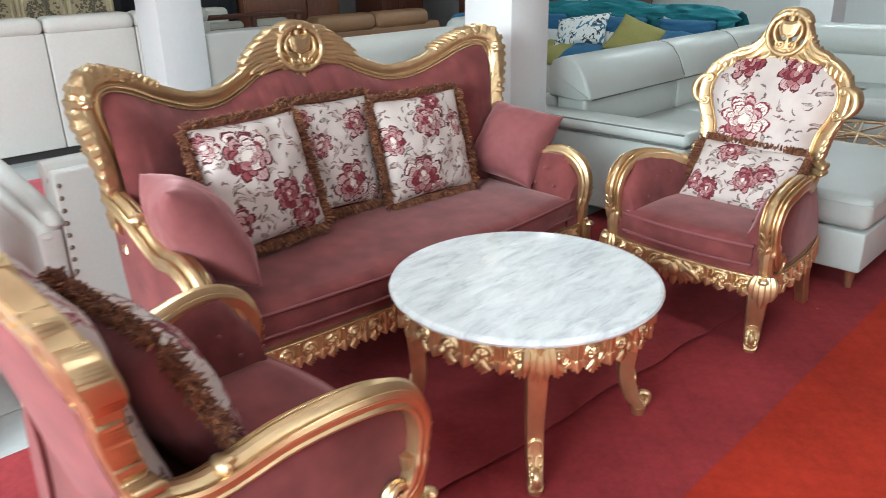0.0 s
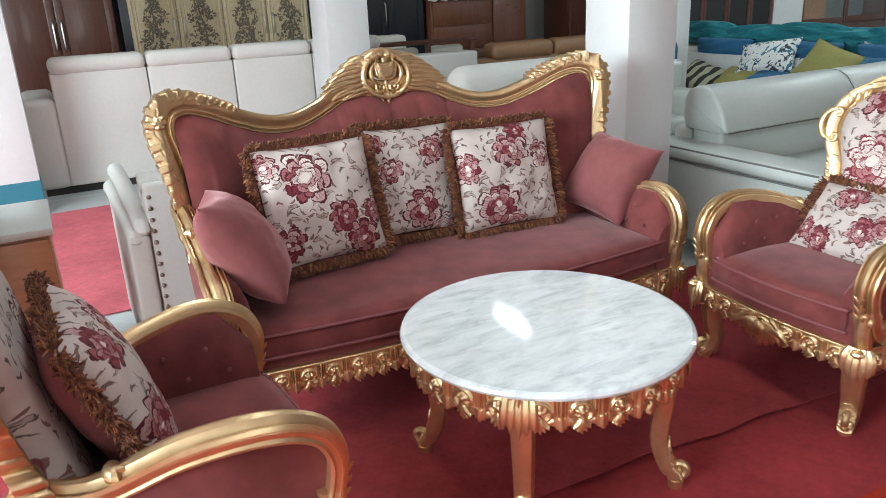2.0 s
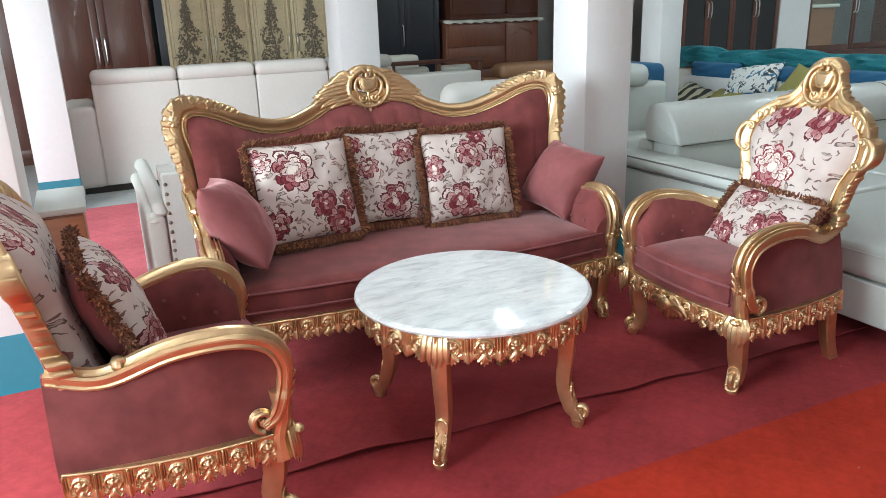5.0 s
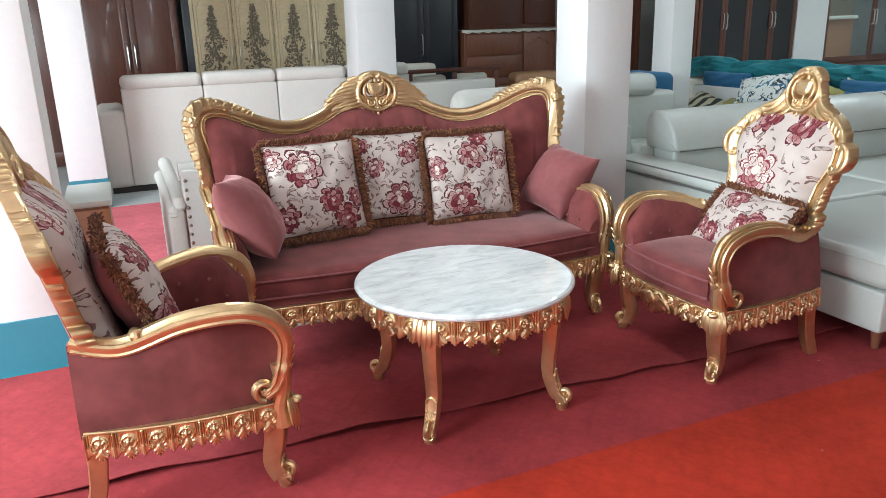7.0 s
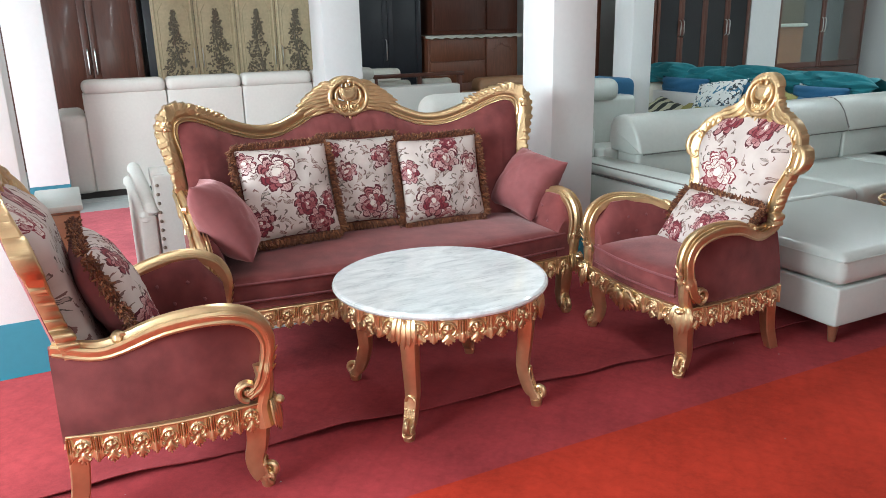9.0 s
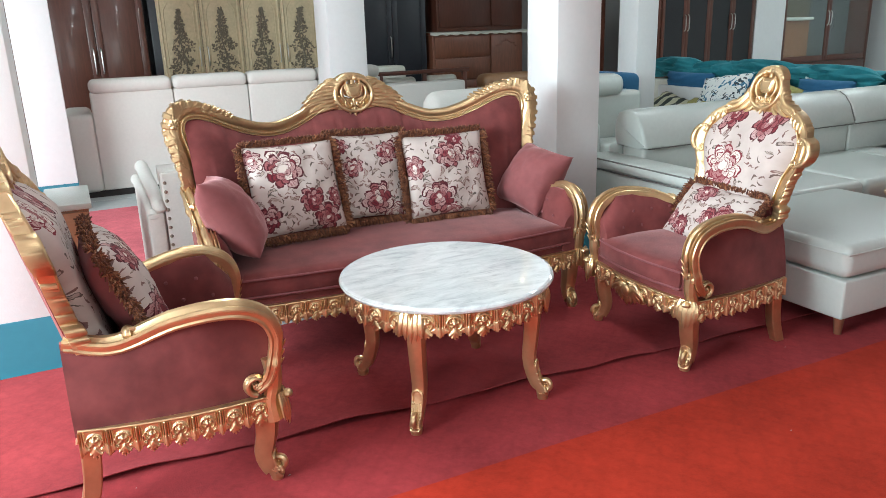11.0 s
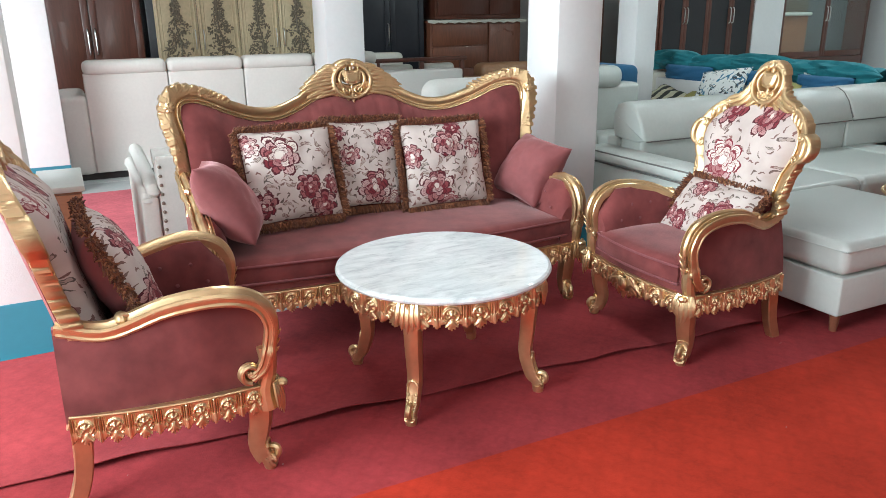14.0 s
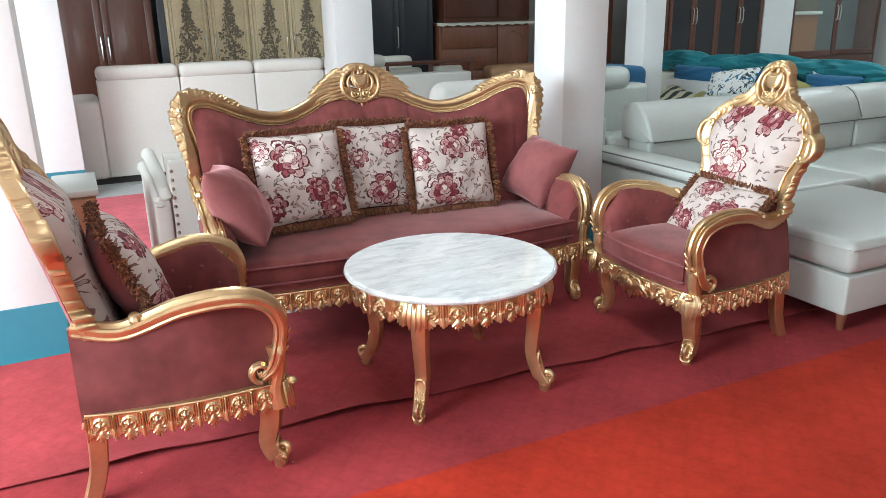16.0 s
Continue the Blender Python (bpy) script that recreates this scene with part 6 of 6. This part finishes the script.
def bench_chair():
    ob = thing("wooden_settee", pose(3.70, 6.95, 0), "dark wooden settee with slatted back rail and cream cushions", "settee")
    for x in (0.0, 0.55, 1.08):
        part("post", boxed(x, x + 0.05, 0, 0.05, 0, 0.94, 0.006), WOOD_DARK, ob)
    part("top_rail", boxed(-0.03, 1.16, -0.01, 0.055, 0.93, 0.975, 0.01), WOOD_DARK, ob)
    part("rail", boxed(0.0, 1.13, 0.005, 0.045, 0.80, 0.84, 0.006), WOOD_DARK, ob)
    part("seat", boxed(0.0, 1.13, 0.05, 0.65, 0.36, 0.42, 0.01), WOOD_DARK, ob)
    for x in (0.08, 0.62):
        part("cushion", boxed(x, x + 0.42, 0.06, 0.18, 0.43, 0.90, 0.05, 4), CREAM_CLOTH, ob, "cream back cushion")


def plain_sofa(name, x, y, rz, w, mat, label, top=0.9, depth=0.9, rolls=0, arm_h=0.6, corner=0.05):
    """A stuffed sofa, front towards its own -y."""
    ob = thing(name, pose(x, y, 0, 0, 0, rz), label, "sofa")
    part("plinth", boxed(0.05, w - 0.05, 0.05, depth - 0.05, 0, 0.07), RUBBER, ob)
    part("base", boxed(0.02, w - 0.02, 0.0, depth - 0.02, 0.07, 0.30, 0.02, 3), mat, ob)
    part("back", boxed(0.0, w, depth - 0.24, depth, 0.07, top - (0.16 if rolls else 0.0), corner, 5), mat, ob)
    for a in (0.0, w - (0.22 if w > 0.9 else 0.1)):
        part("arm", boxed(a, a + (0.22 if w > 0.9 else 0.1), 0.0, depth - 0.2, 0.07, arm_h, 0.045, 4), mat, ob)
    aw = 0.22 if w > 0.9 else 0.1
    n = max(1, rolls or round((w - 2 * aw) / 0.75))
    sw = (w - 2 * aw) / n
    for k in range(n):
        a = aw + k * sw
        part("seat", boxed(a + 0.004, a + sw - 0.004, -0.01, max(depth - 0.24, 0.12), 0.30, 0.44, 0.04, 4), mat, ob)
        if rolls:
            part("head_roll", headrest_bm(a + 0.003, a + sw - 0.003, depth - 0.28, depth + 0.01, top - 0.20, top), mat, ob)
    return ob


def sectional():
    ob = thing("sectional_sofa", pose(3.56, 0.95, 0), "pale grey leather sectional sofa with chaise and head rolls", "sofa")
    L = WHITE_LEATHER
    # chaise in two layers
    part("chaise_base", boxed(0.0, 1.05, 0.0, 0.86, 0.10, 0.29, 0.012, 3), L, ob)
    bm = bmesh.new()
    box(bm, -0.006, 1.056, -0.006, 0.868, 0.296, 0.455, 0.045, 5)
    part("chaise_seat", bm, L, ob, "padded chaise cushion with stitched edge")
    bm = bmesh.new()
    sweep(bm, [(-0.008, -0.008, 0.418), (1.058, -0.008, 0.418), (1.058, 0.868, 0.418), (-0.008, 0.868, 0.418)], ring(6, 0.004, 0.004), (0, 0, 1), closed=True)
    part("piping", bm, L, ob)
    for x, y in ((0.06, 0.05), (0.98, 0.05), (0.06, 0.8)):
        bm = bmesh.new()
        bmesh.ops.create_cone(bm, cap_ends=True, segments=14, radius1=0.016, radius2=0.026, depth=0.10, matrix=Matrix.Translation((x, y, 0.05)))
        part("leg", bm, WOOD_RED, ob, "tapered red-brown leg")
    # arm along the end
    bm = bmesh.new()
    box(bm, 0.02, 0.235, 0.90, 2.02, 0.10, 0.53, 0.02, 3)
    part("arm", bm, L, ob)
    bm = bmesh.new()
    box(bm, 0.0, 0.25, 0.885, 2.03, 0.53, 0.605, 0.034, 4)
    part("arm_pad", bm, L, ob, "padded arm top with piped edge")
    # dark rod in place of the shade in the groove under the pad
    bm = bmesh.new()
    sweep(bm, [(0.014, 0.90, 0.528), (0.014, 2.02, 0.528), (0.241, 2.02, 0.528), (0.241, 0.90, 0.528)], ring(6, 0.005, 0.005), (0, 0, 1), closed=True)
    part("arm_seam", bm, PIPING_SHADE, ob, "dark strip for the shade in the groove under the arm pad")
    bm = bmesh.new()
    tube(bm, [(0.010, 0.91, 0.597), (0.010, 2.0, 0.597)], 0.005, 6)
    part("arm_piping", bm, PIPING_SHADE, ob, "dark piping along the arm pad")
    part("base", boxed(0.24, 3.0, 0.90, 2.0, 0.10, 0.29, 0.015, 3), L, ob)
    xs = [0.225, 1.36, 2.26, 3.0]
    for k, (a, b) in enumerate(zip(xs, xs[1:])):
        part("seat", boxed(max(a, 0.25) + 0.003, b - 0.003, 0.875, 1.78, 0.295, 0.455, 0.05, 5), L, ob)
        part("back_cushion", boxed(max(a, 0.25) + 0.003, b - 0.003, 1.68, 1.90, 0.44, 0.672, 0.03, 4), L, ob)
        bm = bmesh.new()
        slab(bm, [(1.630, 0.672), (1.645, 0.658), (1.70, 0.654), (1.93, 0.66), (1.955, 0.72), (1.95, 0.82), (1.92, 0.875), (1.86, 0.897), (1.79, 0.892), (1.735, 0.862), (1.685, 0.80)], "x", a + 0.002, b - 0.002, 0.022, 3)
        part("head_roll", bm, L, ob, "large padded head roll", sharp=75)
        # dark rod draws the shade along the seam below the roll
        bm = bmesh.new()
        tube(bm, [(max(a, 0.25) + 0.01, 1.642, 0.657), (b - 0.01, 1.642, 0.657)], 0.0045, 6)
        part("roll_seam", bm, PIPING_SHADE, ob, "dark strip for the seam and its shade under the head roll")
        # dark rod draws the shade in the gap between two rolls
        if k:
            bm = bmesh.new()
            tube(bm, [(a, 1.640, 0.68), (a, 1.697, 0.80), (a, 1.745, 0.858), (a, 1.79, 0.884), (a, 1.86, 0.889)], 0.007, 6)
            part("upright_seam", bm, PIPING_SHADE, ob, "dark strip for the seam and its shade between the head rolls")
    part("outside_back", boxed(0.24, 3.0, 1.90, 2.03, 0.10, 0.66, 0.03, 4), L, ob)
    # return side
    part("return_seat", boxed(2.5, 3.35, -0.1, 1.70, 0.295, 0.455, 0.05, 5), L, ob)
    part("return_base", boxed(2.52, 3.4, -0.08, 2.0, 0.10, 0.29, 0.02, 3), L, ob)
    part("return_back", boxed(3.25, 3.50, -0.1, 2.0, 0.295, 0.70, 0.05, 5), L, ob)
    part("return_head_roll", headrest_bm(3.2, 3.5, 0.0, 1.95, 0.655, 0.895), L, ob)


def wire_table():
    ob = thing("wire_table", pose(5.15, 1.42, 0), "gold wire-framed coffee table beside the sectional sofa", "coffee table")
    for z, r in ((0.40, 0.36), (0.06, 0.28)):
        bm = bmesh.new()
        sweep(bm, [(r * math.cos(2 * math.pi * k / 40), r * math.sin(2 * math.pi * k / 40), z) for k in range(40)], ring(6, 0.009, 0.009), (0, 0, 1), closed=True)
        part("hoop", bm, GOLD, ob)
    for k in range(12):
        a, b = 2 * math.pi * k / 12, 2 * math.pi * (k + 2.4) / 12
        bm = bmesh.new()
        tube(bm, [(0.36 * math.cos(a), 0.36 * math.sin(a), 0.40), (0.28 * math.cos(b), 0.28 * math.sin(b), 0.06 if k else 0.0)], 0.007, 6)
        part("rod", bm, GOLD, ob)
    for k in range(7):
        a, b = math.pi * k / 7, math.pi * (k / 7 + 0.86)
        bm = bmesh.new()
        tube(bm, [(0.355 * math.cos(a), 0.355 * math.sin(a), 0.404), (0.355 * math.cos(b), 0.355 * math.sin(b), 0.404)], 0.006, 6)
        part("spoke", bm, GOLD, ob)


def loose_cushion(m, w, h, mat, label, seed, puff=0.07):
    bm = bmesh.new()
    pillow(bm, w, h, puff, n=12, seed=seed, crease=0.012, pinch=0.08)
    ob = part("throw_cushion", bm, mat, None, sharp=100)
    ob.matrix_world = m
    return tagged(ob, label, "cushion", "throw cushions on the teal sofa")


def teal_sofa():
    ob = thing("teal_covered_sofa", pose(6.20, 6.05, 0, 0, 0, -90), "long white sofa draped in crumpled teal covers", "sofa")
    part("base", boxed(0, 2.85, 0, 0.9, 0.0, 0.42, 0.04, 3), CREAM_CLOTH, ob, "white sofa base")
    part("back", boxed(0, 2.85, 0.62, 0.95, 0.0, 0.78, 0.04, 3), CREAM_CLOTH, ob)
    bm = bmesh.new()
    n = 70
    rows = []
    for i in range(n + 1):
        x = -0.05 + 2.95 * i / n
        row = []
        for j, (y, z) in enumerate(((0.66, 0.79), (0.64, 0.86), (0.68, 0.925), (0.78, 0.955), (0.90, 0.94), (0.98, 0.85), (1.0, 0.6), (1.02, 0.2))):
            q = 0.05 * noise.noise(Vector((x * 2.4, j * 0.35, 0))) + 0.03 * noise.noise(Vector((x * 6, j * 0.6, 4)))
            row.append(bm.verts.new((x, y + q, z + q * (0.9 if z > 0.8 else 0.3))))
        rows.append(row)
    for a, b in zip(rows, rows[1:]):
        for j in range(7):
            bm.faces.new((a[j], a[j + 1], b[j + 1], b[j]))
    part("cover", bm, TEAL_CLOTH, ob, "crumpled teal cover", sharp=80)
    for x, w, z, tilt in ((0.05, 0.80, 0.925, 1), (0.66, 0.85, 0.900, -2), (1.25, 0.85, 0.925, 2), (1.55, 0.85, 0.89, -2), (2.1, 0.8, 0.90, 1)):
        bm = bmesh.new()
        pillow(bm, w, 0.20, 0.085, n=22, seed=int(x * 10), crease=0.030, pinch=-0.12, power=0.34)
        warp(bm, lambda co, w=w: Vector((co.x * (1 - 0.10 * (co.z / 0.11) ** 2), co.y, co.z * (1 - 0.45 * abs(2 * co.x / w) ** 5))))
        b = part("bolster", bm, TEAL_CLOTH, ob, "slumped teal bolster", sharp=100)
        b.matrix_local = pose(x + w / 2, 0.72 - 0.04 * (z < 0.93), z, -14, tilt, 0)
    for x, w in ((0.44, 0.72), (1.5, 0.6), (2.2, 0.6)):
        bm = bmesh.new()
        pillow(bm, w, 0.18, 0.09, n=14, seed=int(x * 10), crease=0.014, power=0.3)
        b = part("back_cushion", bm, BLUE_CLOTH, ob, "blue back cushion", sharp=100)
        b.location = (x + w / 2, 0.53, 0.795)
    part("inner_panel", boxed(0.40, 1.14, 0.42, 0.60, 0.42, 0.735, 0.02, 3), WHITE_PAINT, ob, "plain white inner panel")


def display_cabinet(name, x0, x1, y, top, doors, label, glass=None, inside=None):
    ob = thing(name, pose(x0, y, 0), label, "display cabinet")
    w = x1 - x0
    part("back", boxed(0, w, 0.42, 0.45, 0, top), inside or WOOD_DARK, ob)
    for a in (0, w - 0.04):
        part("side", boxed(a, a + 0.04, 0.0, 0.42, 0, top, 0.004), WOOD_DARK, ob)
    part("plinth", boxed(0.04, w - 0.04, 0.0, 0.42, 0, 0.72, 0.004), WOOD_DARK, ob)
    # boards and strip behind the glass stand in for what the panes reflect
    if inside is not None:
        part("lower_lining", boxed(0.05, w * 0.52, 0.36, 0.415, 0.72, 1.36), WOOD_ORANGE, ob, "orange board in place of a reflected chest")
        part("upper_lining", boxed(0.05, w * 0.52, 0.38, 0.415, 1.42, top - 0.02), SCREEN_DARK, ob, "dull board in place of a reflected upper cabinet")
        part("grey_lining", boxed(w * 0.52 + 0.004, w - 0.05, 0.38, 0.415, 0.72, top - 0.02), GREY_REFLECTION, ob, "dull grey board in place of the pane's reflection")
        part("folded_cloth", boxed(0.06, w * 0.50, 0.24, 0.40, 1.362, 1.415, 0.02, 3), CREAM_CLOTH, ob, "white strip in place of a reflected cloth")
    for z in (1.15, 1.6, 2.05):
        if z < top - 0.2 and inside is None:
            part("shelf", boxed(0.04, w - 0.04, 0.06, 0.42, z, z + 0.022), WOOD_DARK, ob)
    part("cornice", boxed(-0.03, w + 0.03, -0.03, 0.47, top, top + 0.06, 0.01), WOOD_DARK, ob)
    dw = (w - 0.08) / doors
    for k in range(doors):
        a = 0.04 + k * dw
        bm = bmesh.new()
        for p, q, r, s in ((a, a + 0.055, 0.73, top - 0.01), (a + dw - 0.055, a + dw, 0.73, top - 0.01), (a + 0.055, a + dw - 0.055, 0.73, 0.82), (a + 0.055, a + dw - 0.055, top - 0.1, top - 0.01)):
            box(bm, p + 0.002, q - 0.002, -0.022, -0.002, r, s, 0.004)
        d = part("door", bm, WOOD_DARK, ob)
        part("pane", boxed(a + 0.05, a + dw - 0.05, -0.014, -0.010, 0.81, top - 0.09), glass or GLASS_DARK, d, "clear glass pane" if glass else "dark glass pane").visible_shadow = glass is None
        bar_handle(d, a + (dw - 0.03 if k % 2 == 0 else 0.03), -0.02, 1.28, 1.5, 0.007)


ivory_sofa()
studded_sofa()
side_cabinet()
wardrobe("wardrobe", -0.75, 1.44, 8.5, 2.25, 4, WOOD_DARK, "dark brown wooden wardrobe with steel handles")
carved_wardrobe()
wardrobe("black_wardrobe", 3.66, 5.20, 8.85, 2.25, 3, BLACK_LACQUER, "black lacquered wardrobe with a steel handle", (1,), flip=1)
wardrobe("black_wardrobe", 7.2, 8.0, 8.4, 2.25, 2, WOOD_DARK, "dark wooden wardrobe near the back wall")
chest()
bench_chair()
plain_sofa("white_sofa", 4.33, 6.85, 180, 1.1, WHITE_LINEN, "off-white sofa with a square back", top=0.90, depth=0.8, corner=0.02)
plain_sofa("cream_chair", 4.2, 8.0, 180, 0.6, CREAM_CLOTH, "cream upholstered chair behind the settee", top=1.02, depth=0.7)
plain_sofa("rounded_sofa", 4.42, 4.9, 180, 1.50, WHITE_LINEN, "off-white sofa with rounded back corners", top=0.99, depth=0.95, corner=0.12)
plain_sofa("tan_sofa", 4.98, 6.95, 0, 2.2, TAN_LEATHER, "tan leather sofa with padded back", top=0.86, rolls=2, depth=0.5)
plain_sofa("head_roll_sofa", 4.37, 4.05, 0, 0.92, WHITE_LEATHER, "pale leather armchair with padded head roll", top=1.0, rolls=1, depth=0.55, arm_h=0.62)
plain_sofa("blue_chair", 4.90, 5.20, -90, 0.58, BLUE_CLOTH, "blue upholstered chair beside the column", top=0.97, depth=0.60, corner=0.07)
sectional()
wire_table()
teal_sofa()
for m, w, h, mat, lab, sd in (
    (pose(6.56, 4.60, 0.740, -38, -8, -80), 0.58, 0.36, BLUE_PRINT, "white throw cushion with blue floral print", 1),
    (pose(6.68, 4.22, 0.66, -26, 14, -95), 0.48, 0.42, BLUE_PRINT, "white throw cushion with blue floral print", 2),
    (pose(6.70, 3.60, 0.68, -26, 10, -88), 0.50, 0.40, BLUE_PRINT, "white throw cushion with blue floral print", 3),
    (pose(6.46, 5.26, 0.52, -62, 14, -90), 0.56, 0.40, STRIPE, "black and cream striped throw cushion", 4),
    (pose(6.42, 4.78, 0.54, -62, -6, -86), 0.52, 0.42, OLIVE_CLOTH, "olive green throw cushion", 5),
    (pose(6.38, 4.40, 0.54, -68, 4, -90), 0.52, 0.42, BLUE_CLOTH, "plain blue throw cushion on the sofa", 6),
    (pose(6.52, 3.95, 0.70, -38, 16, -92), 0.52, 0.40, OLIVE_CLOTH, "olive green throw cushion", 7),
    (pose(6.45, 3.42, 0.66, -55, 4, -90), 0.55, 0.40, BLUE_CLOTH, "plain blue throw cushion on the sofa", 8),
):
    loose_cushion(m, w, h, mat, lab, sd)
display_cabinet("display_cabinet", 7.98, 9.82, 7.2, 2.3, 4, "dark brown glazed display cabinet with steel handles")
display_cabinet("display_cabinet", 10.50, 12.60, 7.3, 2.3, 2, "dark brown glazed display cabinet with boards for its pane reflections", GLASS_CLEAR, WOOD_ORANGE)
structure("partition", boxed(9.86, 10.48, 7.22, 7.7, 0, HT - 0.002, 0.004, 1), WHITE_PAINT, "white painted pier between two display cabinets")
